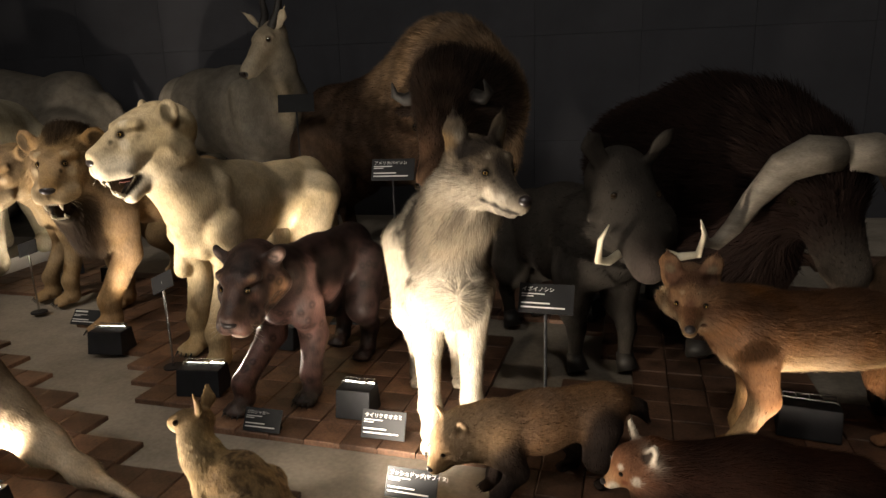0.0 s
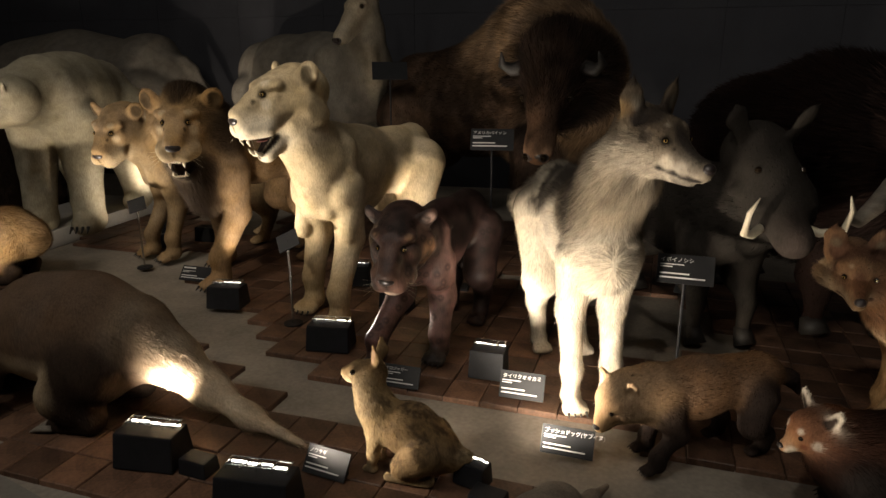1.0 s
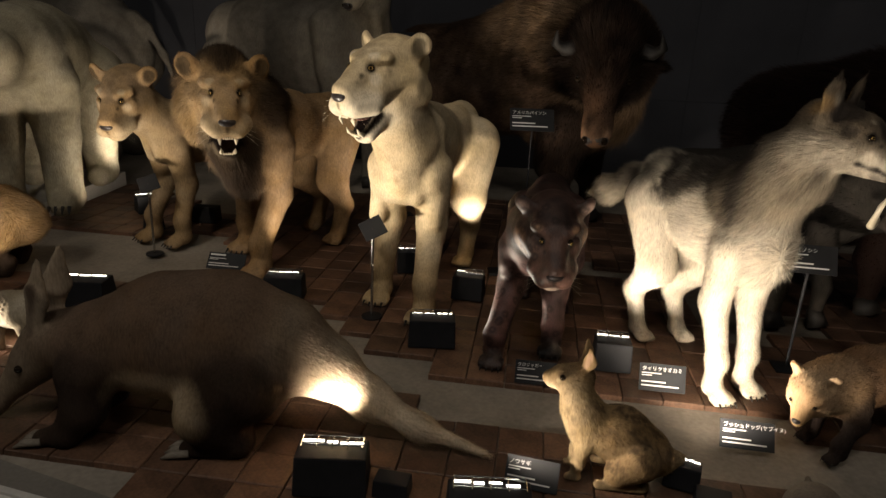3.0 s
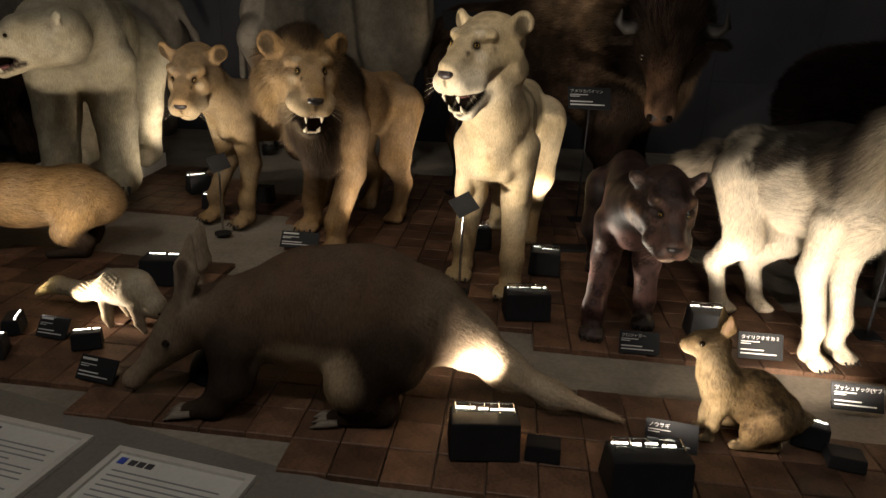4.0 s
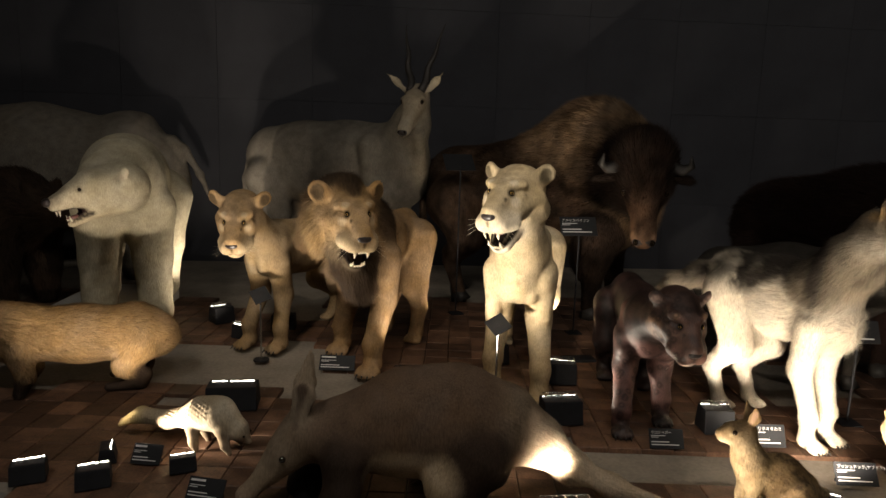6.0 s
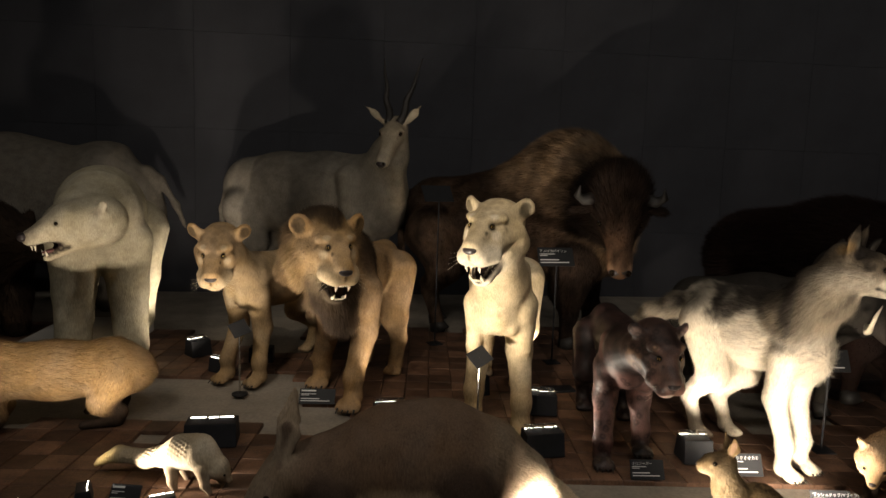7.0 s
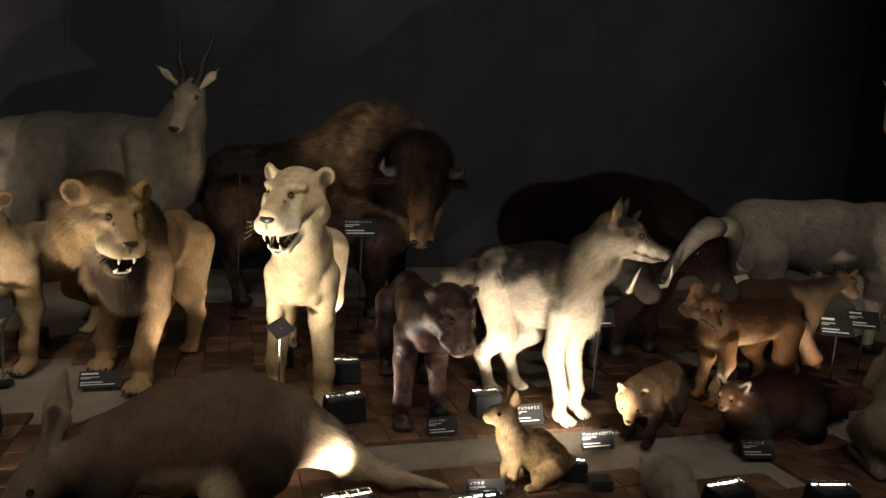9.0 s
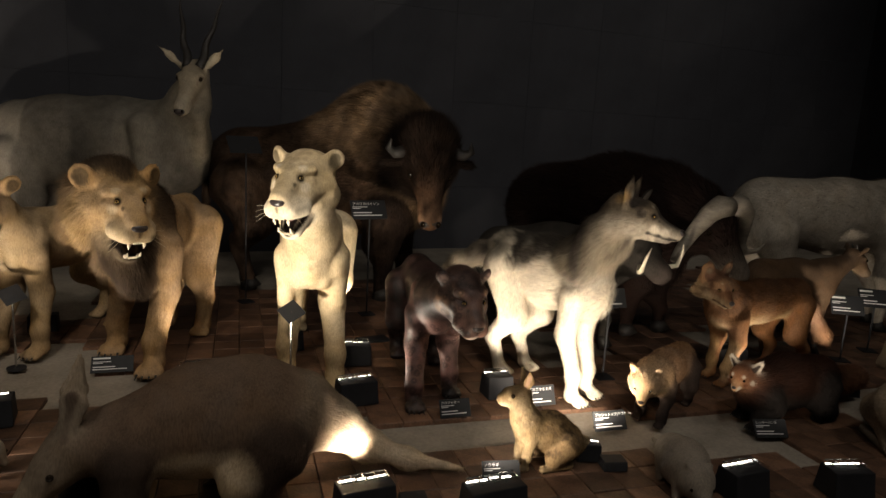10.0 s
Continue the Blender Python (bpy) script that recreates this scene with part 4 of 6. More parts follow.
def hare():
    F = Form(-0.5, 1.565, 176, 0.004)
    col, pale = (0.21, 0.137, 0.067), (0.3, 0.215, 0.115)
    F.tube([(0.05, 0, 0.165), (-0.03, 0, 0.145), (-0.1, 0, 0.095)], [0.06, 0.078, 0.08], col, 0.012, flat=(Y, 0.85), k=0.04)
    F.tube([(0.105, 0, 0.265), (0.085, 0, 0.215), (0.06, 0, 0.15)], [0.045, 0.052, 0.055], pale, 0.014, k=0.03)
    for y in (0.035, -0.035):
        F.tube([(0.07, y, 0.13), (0.08, y, 0.06), (0.088, y, 0.016)], [0.028, 0.018, 0.013], pale, 0.008, k=0.015)
        F.tube([(0.08, y, 0.013), (0.105, y, 0.011)], [0.014, 0.011], pale, 0.005, k=0.008)
        F.tube([(-0.08, y * 1.5, 0.1), (-0.03, y * 1.8, 0.06)], [0.062, 0.04], col, 0.01, k=0.012)
        F.tube([(-0.1, y * 1.6, 0.02), (0.02, y * 1.8, 0.016)], [0.02, 0.015], pale, 0.006, k=0.015)
    F.tube([(-0.17, 0, 0.07), (-0.2, 0, 0.085)], [0.025, 0.02], pale, 0.012)
    F.head((-0.622, 1.598, 0.298), 178, 2, 0, 0.56)
    F.tube([(0.03, 0, 0.0), (-0.05, 0, 0.01)], [0.062, 0.074], col, 0.02, k=0.04)
    F.tube([(0.1, 0, -0.014), (0.03, 0, -0.0)], [0.038, 0.056], col, 0.012, flat=(Y, 0.9), k=0.03)
    F.tube([(0.09, 0, -0.042), (-0.01, 0, -0.04)], [0.026, 0.046], (0.5, 0.42, 0.28), 0.015, k=0.02)
    for y in (1, -1):
        F.tube([(-0.06, 0.03 * y, 0.055), (-0.08, 0.048 * y, 0.12), (-0.07, 0.06 * y, 0.185)], [0.024, 0.038, 0.014], col, 0.006, flat=((0.6, 0.8 * y, 0), 0.36), k=0.01, flow=(0, 0, 1))
        F.tube([(-0.05, 0.058 * y, 0.085), (-0.062, 0.074 * y, 0.15)], [0.012, 0.018], (0.3, 0.19, 0.12), 0, k=0.005, cut=True)
        F.paint((0.04, 0.052 * y, 0.024), 0.024, (0.09, 0.06, 0.03), 0.8)
        F.paint((0.06, 0.056 * y, 0.0), 0.02, (0.45, 0.35, 0.2), 0.6)
    F.eyes((0.035, 0.054, 0.022), 0.016)
    F.ball((0.132, 0, -0.01), 0.011, LEATHER, (0.6, 1, 0.8))
    F.base()

    def fleck(v, n, c):
        r = np.array([noise.noise(Vector((a * 38, b * 38, d * 30))) + 0.6 * noise.noise(Vector((a * 110, b * 110, d * 80))) for a, b, d in v])
        up = np.clip(n[:, 2] * 0.7 + 0.45, 0, 1) * np.clip((0.3 - v[:, 2]) * 20, 0.3, 1)
        k = (np.clip(0.15 + r * 1.8, 0, 0.8) * up)[:, None]
        return c * (1 - k) + np.array((0.055, 0.035, 0.02)) * k
    return F.build("hare_mount", "brown flecked stuffed hare sitting upright with raised ears", hairs=36000, width=0.0011, spotty=fleck, messy=0.8)


def aardvark():
    F = Form(-1.75, 1.66, 180, 0.0085)
    col, dark, pale = (0.12, 0.078, 0.05), (0.04, 0.026, 0.018), (0.42, 0.32, 0.2)
    F.tube([(0.24, 0, 0.27), (0.05, 0, 0.31), (-0.12, 0, 0.315), (-0.26, 0, 0.29)], [0.135, 0.18, 0.19, 0.155], col, 0.01, flat=(Y, 0.8), k=0.08)
    F.tube([(0.41, 0.0, 0.27), (0.33, 0, 0.27), (0.24, 0, 0.28)], [0.075, 0.095, 0.12], col, 0.01, k=0.05)
    # pale tail; part of its lamplight is put into these colours
    F.tube([(-0.3, 0, 0.32), (-0.42, -0.0, 0.24), (-0.54, -0.01, 0.14), (-0.7, 0.02, 0.07), (-0.9, 0.06, 0.022)], [0.115, 0.08, 0.054, 0.031, 0.011], col, 0.036, k=0.06,
           cols=[(0.24, 0.18, 0.12), (0.45, 0.36, 0.25), (0.55, 0.44, 0.31), (0.55, 0.44, 0.31)])
    for s in (1, -1):
        F.tube([(0.26, 0.1 * s, 0.22), (0.27, 0.12 * s, 0.12), (0.33, 0.13 * s, 0.04)], [0.09, 0.06, 0.042], dark, 0.016, k=0.03)
        F.tube([(0.32, 0.13 * s, 0.035), (0.4, 0.14 * s, 0.022)], [0.036, 0.026], dark, 0.01, k=0.02)
        F.tube([(-0.18, 0.1 * s, 0.22), (-0.1, 0.13 * s, 0.14), (-0.19, 0.13 * s, 0.06)], [0.13, 0.085, 0.045], dark, 0.02, k=0.04)
        F.tube([(-0.18, 0.13 * s, 0.035), (-0.04, 0.14 * s, 0.022)], [0.036, 0.028], dark, 0.01, k=0.02)
        for j in (-1, 0, 1):
            F.spike([(0.39, 0.14 * s + 0.022 * j, 0.022), (0.435, 0.145 * s + 0.026 * j, 0.02), (0.465, 0.148 * s + 0.027 * j, 0.006)], [0.012, 0.011, 0.003], PALEHORN, 8)
            F.spike([(-0.05, 0.14 * s + 0.024 * j, 0.022), (0.0, 0.145 * s + 0.028 * j, 0.018), (0.03, 0.147 * s + 0.028 * j, 0.005)], [0.012, 0.011, 0.003], PALEHORN, 8)
    for x in (0.02, 0.1, -0.06):
        F.tint((x, 0.15, 0.17), 0.11, (0.4, 0.3, 0.19), 0.8)
        F.tint((x, -0.15, 0.17), 0.11, (0.4, 0.3, 0.19), 0.8)
    F.head((-2.19, 1.645, 0.235), 186, -42, 0, 1.0)
    F.tube([(0.04, 0, 0.0), (-0.05, 0, 0.01)], [0.068, 0.082], (0.17, 0.125, 0.085), 0.008, k=0.04)
    F.tube([(0.24, 0, -0.02), (0.12, 0, -0.01), (0.02, 0, 0.0)], [0.033, 0.04, 0.062], (0.24, 0.18, 0.12), 0.006, k=0.04)
    F.tube([(0.25, 0, -0.02), (0.235, 0, -0.02)], [0.036, 0.034], (0.22, 0.16, 0.12), 0.0, k=0.01)
    for s in (1, -1):
        F.tube([(-0.05, 0.045 * s, 0.055), (-0.16, 0.055 * s, 0.13), (-0.25, 0.06 * s, 0.2)], [0.024, 0.044, 0.012], (0.26, 0.2, 0.14), 0.003,
               flat=((0.6, 0.8 * s, 0), 0.34), k=0.015)
        F.tube([(-0.06, 0.08 * s, 0.08), (-0.17, 0.092 * s, 0.16)], [0.015, 0.02], (0.1, 0.07, 0.05), 0, k=0.005, cut=True)
        F.paint((0.265, 0.015 * s, -0.02), 0.01, (0.02, 0.012, 0.01), 1)
    F.eyes((0.03, 0.06, 0.012), 0.012)
    F.base()
    return F.build("aardvark_mount", "dark brown stuffed aardvark with long ears and a thick pale tail tinted as lamplit", hairs=110000, width=0.0014, lift=0.15, longer=0.85, messy=0.6)


def pangolin():
    F = Form(-2.6, 2.1, -14, 0.0036)
    col = (0.2, 0.15, 0.1)
    F.tube([(0.1, 0, 0.1), (0.03, 0, 0.15), (-0.05, 0, 0.145), (-0.11, 0, 0.12)], [0.045, 0.065, 0.06, 0.04], (0.5, 0.44, 0.34), 0.0, k=0.04)
    F.tube([(0.16, 0, 0.045), (0.12, 0, 0.085), (0.08, 0, 0.11)], [0.014, 0.032, 0.045], col, 0.0, k=0.03)
    F.tube([(-0.1, 0, 0.125), (-0.2, 0.0, 0.1), (-0.32, 0.0, 0.11), (-0.42, -0.01, 0.06)], [0.04, 0.034, 0.03, 0.01], col, 0.0, k=0.03, cols=[(0.3, 0.24, 0.16), (0.3, 0.24, 0.16), (0.55, 0.42, 0.2)])
    for s in (1, -1):
        F.tube([(0.06, 0.035 * s, 0.09), (0.08, 0.05 * s, 0.04), (0.1, 0.05 * s, 0.008)], [0.028, 0.017, 0.012], col, 0.0, k=0.015)
        F.tube([(-0.07, 0.035 * s, 0.09), (-0.06, 0.05 * s, 0.04), (-0.05, 0.05 * s, 0.008)], [0.03, 0.018, 0.014], col, 0.0, k=0.015)
    F.eyes((0.135, 0.022, 0.07), 0.005)
    # overlapping horn scales along head, back and tail
    line = np.array([(-0.42, 0.06, 0.01), (-0.32, 0.11, 0.03), (-0.2, 0.1, 0.034), (-0.11, 0.12, 0.042), (-0.05, 0.145, 0.06), (0.03, 0.15, 0.065), (0.1, 0.1, 0.045), (0.14, 0.07, 0.03)])
    for i in range(36):
        x = 0.13 - 0.0152 * i
        z, r = np.interp(x, line[:, 0], line[:, 1]), np.interp(x, line[:, 0], line[:, 2])
        count = 13 if r > 0.04 else 8
        for j in range(count):
            a = math.pi * (j + 0.5 * (i % 2)) / count
            F.tube([(x, 0.93 * r * math.cos(a), z + 0.93 * r * math.sin(a)), (x - 0.018, 1.07 * r * math.cos(a), z + 1.07 * r * math.sin(a))],
                   [0.13 * r + 0.002, 0.1 * r + 0.001], (0.3, 0.235, 0.15) if x > -0.3 else (0.5, 0.38, 0.18), 0.0, k=0.002)
    return F.build("pangolin_mount", "small scaly stuffed pangolin with an outstretched tail", hairs=0)


def capybara():
    F = Form(-3.42, 2.78, 196, 0.0085)
    col, dark = (0.3, 0.19, 0.09), (0.035, 0.024, 0.018)
    F.tube([(0.3, 0, 0.3), (0.0, 0, 0.28), (-0.25, 0, 0.27), (-0.34, 0, 0.25)], [0.14, 0.135, 0.14, 0.11], col, 0.03, flat=(Y, 0.85), k=0.07)
    F.tube([(0.55, 0, 0.38), (0.42, 0, 0.36), (0.3, 0, 0.32)], [0.09, 0.11, 0.13], col, 0.025, k=0.05)
    F.tube([(0.72, 0, 0.34), (0.56, 0, 0.39)], [0.07, 0.09], col, 0.015, k=0.04)
    for s in (1, -1):
        F.tube([(0.26, 0.08 * s, 0.22), (0.24, 0.09 * s, 0.1), (0.27, 0.09 * s, 0.02)], [0.07, 0.04, 0.03], col, 0.015, k=0.03)
        F.tube([(-0.26, 0.08 * s, 0.22), (-0.2, 0.1 * s, 0.13), (-0.28, 0.1 * s, 0.06)], [0.1, 0.06, 0.032], col, 0.015, k=0.03)
        F.tube([(-0.29, 0.1 * s, 0.075), (-0.27, 0.1 * s, 0.03), (-0.12, 0.1 * s, 0.02)], [0.036, 0.032, 0.022], dark, 0.004, k=0.015)
        F.tube([(0.52, 0.06 * s, 0.45), (0.5, 0.075 * s, 0.49)], [0.025, 0.018], col, 0.004, k=0.01)
    for s in (1, -1):
        for x, z in ((-0.28, 0.05), (-0.22, 0.02), (-0.15, 0.02), (-0.27, 0.09), (0.26, 0.03), (0.25, 0.07)):
            F.tint((x, 0.1 * s, z), 0.075, dark, 0.9)
    F.eyes((0.61, 0.07, 0.41), 0.012)
    return F.build("capybara_mount", "tan coarse-haired stuffed rodent with dark feet", hairs=70000, width=0.0018, lift=0.2, longer=1.3, messy=1.2)


def polar_bear():
    F = Form(-3.64, 3.98, -72, 0.014, z=0.1)
    col = (0.42, 0.365, 0.255)
    F.tube([(0.3, 0, 0.85), (0.0, 0, 0.86), (-0.4, 0, 0.84)], [0.28, 0.29, 0.29], col, 0.02, flat=(Y, 0.85), k=0.12)
    F.tube([(0.84, -0.08, 0.86), (0.66, -0.04, 0.9), (0.45, 0, 0.93), (0.2, 0, 0.92)], [0.135, 0.16, 0.2, 0.24], col, 0.02, k=0.08)
    for s in (1, -1):
        F.tube([(0.36, 0.13 * s, 0.72), (0.36, 0.15 * s, 0.42), (0.4, 0.16 * s, 0.08)], [0.17, 0.115, 0.1], col, 0.022, k=0.04)
        F.tube([(0.38, 0.16 * s, 0.06), (0.5, 0.16 * s, 0.05)], [0.1, 0.075], col, 0.03, k=0.03)
        F.tube([(-0.4, 0.17 * s, 0.7), (-0.33, 0.2 * s, 0.4), (-0.42, 0.2 * s, 0.08)], [0.25, 0.14, 0.1], col, 0.022, k=0.05)
        F.tube([(-0.42, 0.2 * s, 0.06), (-0.28, 0.2 * s, 0.05)], [0.1, 0.075], col, 0.03, k=0.03)
        for j in (-1.5, -0.5, 0.5, 1.5):
            F.spike([(0.565, 0.16 * s + 0.035 * j, 0.045), (0.6, 0.16 * s + 0.037 * j, 0.01)], [0.012, 0.004], HORN, 6)
    F.head((-3.447, 3.077, 0.965), 225, -10, 0, 1.02)
    F.tube([(0.0, 0, 0.0), (-0.14, 0, 0.0)], [0.11, 0.14], col, 0.02, k=0.05)
    F.tube([(0.2, 0, -0.012), (0.1, 0, 0.01), (0.03, 0, 0.03)], [0.045, 0.06, 0.085], (0.46, 0.39, 0.27), 0.008, k=0.04)
    F.tube([(0.15, 0, -0.13), (0.02, 0, -0.075)], [0.022, 0.055], (0.42, 0.35, 0.24), 0.01, k=0.015)
    F.tube([(0.25, 0, -0.09), (0.07, 0, -0.065)], [0.03, 0.012], (0.02, 0.01, 0.01), 0, flat=(Y, 1.8), k=0.01, cut=True)
    F.ball((0.125, 0, -0.098), 0.028, PINK, (1.6, 0.8, 0.4))
    for i in range(7):
        for y in (1, -1):
            F.tint((0.06 + 0.018 * i, (0.05 - 0.004 * i) * y, -0.092 - 0.0045 * i), 0.018, (0.015, 0.01, 0.009), 0.95)
    for y in (0.022, -0.022):
        F.spike([(0.155, y, -0.115), (0.16, y, -0.085)], [0.007, 0.001], IVORY, 8)
        F.spike([(0.2, y, -0.05), (0.2, y, -0.08)], [0.007, 0.001], IVORY, 8)
    F.ball((0.24, 0, 0.0), 0.027, LEATHER, (0.8, 1.1, 0.85))
    for x, r in ((0.24, 0.045), (0.2, 0.05), (0.15, 0.045), (0.12, 0.035)):
        F.tint((x, 0, 0.03 if x < 0.2 else 0.0), r, (0.13, 0.1, 0.07), 0.65)
    for y in (1, -1):
        F.paint((0.09, 0.06 * y, 0.04), 0.018, (0.1, 0.08, 0.06), 0.8)
        F.tint((-0.085, 0.115 * y, 0.07), 0.03, (0.2, 0.16, 0.11), 0.6)
    F.eyes((0.09, 0.06, 0.04), 0.0095)
    F.pair([(-0.1, 0.105, 0.065), (-0.115, 0.13, 0.095)], [0.034, 0.03], col, 0.014, flat=((1, 0.3, 0), 0.5), k=0.015)
    F.base()
    return F.build("polar_bear_mount", "cream stuffed polar bear with turned head on a low white plinth", hairs=80000, width=0.003, lift=0.12, messy=0.35)


def brown_bear():
    F = Form(-4.95, 4.5, -20, 0.018)
    col = (0.03, 0.019, 0.012)
    F.tube([(0.4, 0, 0.7), (0.0, 0, 0.7), (-0.4, 0, 0.66)], [0.28, 0.28, 0.27], col, 0.06, flat=(Y, 0.9), k=0.12)
    F.tube([(0.65, 0, 0.72), (0.4, 0, 0.76)], [0.17, 0.24], col, 0.06, k=0.1)
    for s in (1, -1):
        F.tube([(0.4, 0.16 * s, 0.6), (0.42, 0.18 * s, 0.3), (0.44, 0.18 * s, 0.07)], [0.18, 0.12, 0.09], col, 0.05, k=0.06)
        F.tube([(-0.4, 0.16 * s, 0.6), (-0.36, 0.18 * s, 0.3), (-0.42, 0.18 * s, 0.07)], [0.22, 0.13, 0.09], col, 0.05, k=0.06)
    F.tube([(0.98, 0, 0.66), (0.75, 0, 0.74)], [0.06, 0.13], col, 0.03, k=0.06)
    F.pair([(0.66, 0.11, 0.86), (0.65, 0.13, 0.91)], [0.045, 0.035], col, 0.03, k=0.02)
    F.ball((1.03, 0, 0.67), 0.03, LEATHER)
    return F.build("brown_bear_mount", "blackish brown stuffed bear standing in the dark", hairs=22000, width=0.006)


def rhinoceros():
    F = Form(-4.9, 5.75, 180, 0.022)
    col = (0.15, 0.13, 0.105)
    F.tube([(0.55, 0, 0.9), (0.0, 0, 0.92), (-0.62, 0, 0.95)], [0.5, 0.53, 0.44], col, 0.0, flat=(Y, 0.85), k=0.15)
    F.tube([(-0.62, 0, 1.02), (-0.86, 0, 0.92)], [0.46, 0.26], col, 0.0, flat=(Y, 0.85), k=0.06)
    F.tube([(0.6, 0, 0.95), (0.2, 0, 0.97)], [0.52, 0.56], col, 0.0, flat=(Y, 0.87), k=0.04)
    for s in (1, -1):
        F.tube([(0.65, 0.25 * s, 0.75), (0.68, 0.27 * s, 0.35), (0.68, 0.27 * s, 0.1)], [0.3, 0.17, 0.15], col, 0.0, k=0.06)
        F.tube([(-0.7, 0.25 * s, 0.8), (-0.62, 0.27 * s, 0.4), (-0.74, 0.27 * s, 0.1)], [0.36, 0.18, 0.15], col, 0.0, k=0.05)
    F.tube([(1.3, 0, 1.0), (0.9, 0, 1.02)], [0.27, 0.4], col, 0, k=0.1)
    F.tube([(1.85, 0, 0.78), (1.5, 0, 0.95), (1.3, 0, 1.0)], [0.15, 0.2, 0.25], col, 0, k=0.1)
    F.spike([(1.95, 0, 0.9), (1.99, 0, 1.05), (1.96, 0, 1.2)], [0.09, 0.05, 0.01], HORN)
    F.tube([(-0.98, 0, 1.22), (-1.1, 0.03, 1.14), (-1.24, 0.05, 0.92), (-1.32, 0.05, 0.72)], [0.06, 0.04, 0.03, 0.022], col, 0.0, k=0.05)
    F.pair([(1.32, 0.18, 1.2), (1.3, 0.24, 1.32)], [0.05, 0.04], col, 0, k=0.02)
    # skin folds
    for x0 in (-0.44,):
        F.tube([(x0, 0.46, 0.6), (x0 - 0.02, 0.4, 1.2), (x0, 0.18, 1.5), (x0, -0.18, 1.5), (x0 - 0.02, -0.4, 1.2), (x0, -0.46, 0.6)], [0.03, 0.035, 0.035, 0.035, 0.035, 0.03], col, 0, k=0.02, cut=True)
    return F.build("rhinoceros_mount", "grey stuffed rhinoceros with heavy folded hide", hairs=0)


def eland():
    F = Form(-2.37, 5.25, -24, 0.015)
    col = (0.12, 0.105, 0.085)
    F.tube([(0.5, 0, 1.1), (0.1, 0, 1.07), (-0.3, 0, 1.08), (-0.62, 0, 1.1)], [0.33, 0.35, 0.33, 0.28], col, 0.01, flat=(Y, 0.75), k=0.12)
    F.tube([(0.55, 0, 1.0), (0.2, 0, 0.93)], [0.3, 0.3], col, 0.01, flat=(Y, 0.72), k=0.1)
    F.tube([(0.8, -0.17, 1.54), (0.74, -0.12, 1.42), (0.6, 0, 1.2)], [0.115, 0.15, 0.24], (0.15, 0.13, 0.1), 0.012, flat=(Y, 0.85), k=0.08)
    F.tube([(0.84, -0.18, 1.3), (0.8, -0.08, 1.02), (0.66, 0, 0.85)], [0.045, 0.06, 0.07], (0.24, 0.2, 0.14), 0.03, k=0.04)
    for s in (1, -1):
        hoofed_leg(F, (0.52, 0.15 * s, 0.85), (0.52 + 0.05 * s, 0.14 * s), (0.15, 0.09, 0.055, 0.04), col)
        hoofed_leg(F, (-0.6, 0.15 * s, 0.92), (-0.66 - 0.06 * s, 0.14 * s), (0.2, 0.12, 0.055, 0.042), col, hind=True)
        F.tube([(0.42, 0.2 * s, 1.22), (0.46, 0.2 * s, 0.9)], [0.11, 0.1], (0.16, 0.14, 0.11), 0.01, k=0.03)
    F.tube([(-0.86, 0, 1.2), (-0.95, 0, 0.9), (-0.95, 0, 0.6)], [0.035, 0.025, 0.03], col, 0.02)
    F.head((-1.715, 4.7, 1.58), -114, -33, 0, 1.0)
    hoof_head(F, (0.25, 0.205, 0.145), (0.34, 0.29, 0.21), (0.1, 0.07, 0.05), ear=0.17)
    for y in (1, -1):
        pts, rr = [], []
        for i in range(26):
            u = i / 25
            a = u * 14
            w = 0.014 * (1 - u)
            pts.append((-0.05 - 0.42 * u + w * math.cos(a), (0.045 + 0.12 * u) * y + w * math.sin(a), 0.085 + 0.34 * u))
            rr.append(0.03 * (1 - u) + 0.004)
        F.spike(pts, rr, HORN, 10)
    F.base()

    def seams(v, n, c):
        """Paler haunch and shoulder, parted by seams of the old hide."""
        x = (v[:, 0] + 2.37) * math.cos(radians(24)) - (v[:, 1] - 5.25) * math.sin(radians(24))
        low = v[:, 2] < 1.46
        r = np.array([noise.noise(Vector((a * 4, b * 4, d * 3))) for a, b, d in v])
        rear = np.clip((-0.5 + 0.03 * r - x) * 40, 0, 1)
        fore = np.clip((x - 0.2 - 0.03 * r) * 40, 0, 1) * np.clip((0.52 - x) * 12, 0, 1)
        k = (1 + 0.7 * rear + 0.25 * fore + 0.25 * r)[:, None]
        return np.where(low[:, None], np.clip(c * k, 0, 1), c)
    return F.build("eland_mount", "grey-fawn stuffed eland antelope with spiral horns and turned head", hairs=50000, width=0.003, lift=0.1, messy=0.35, spotty=seams)


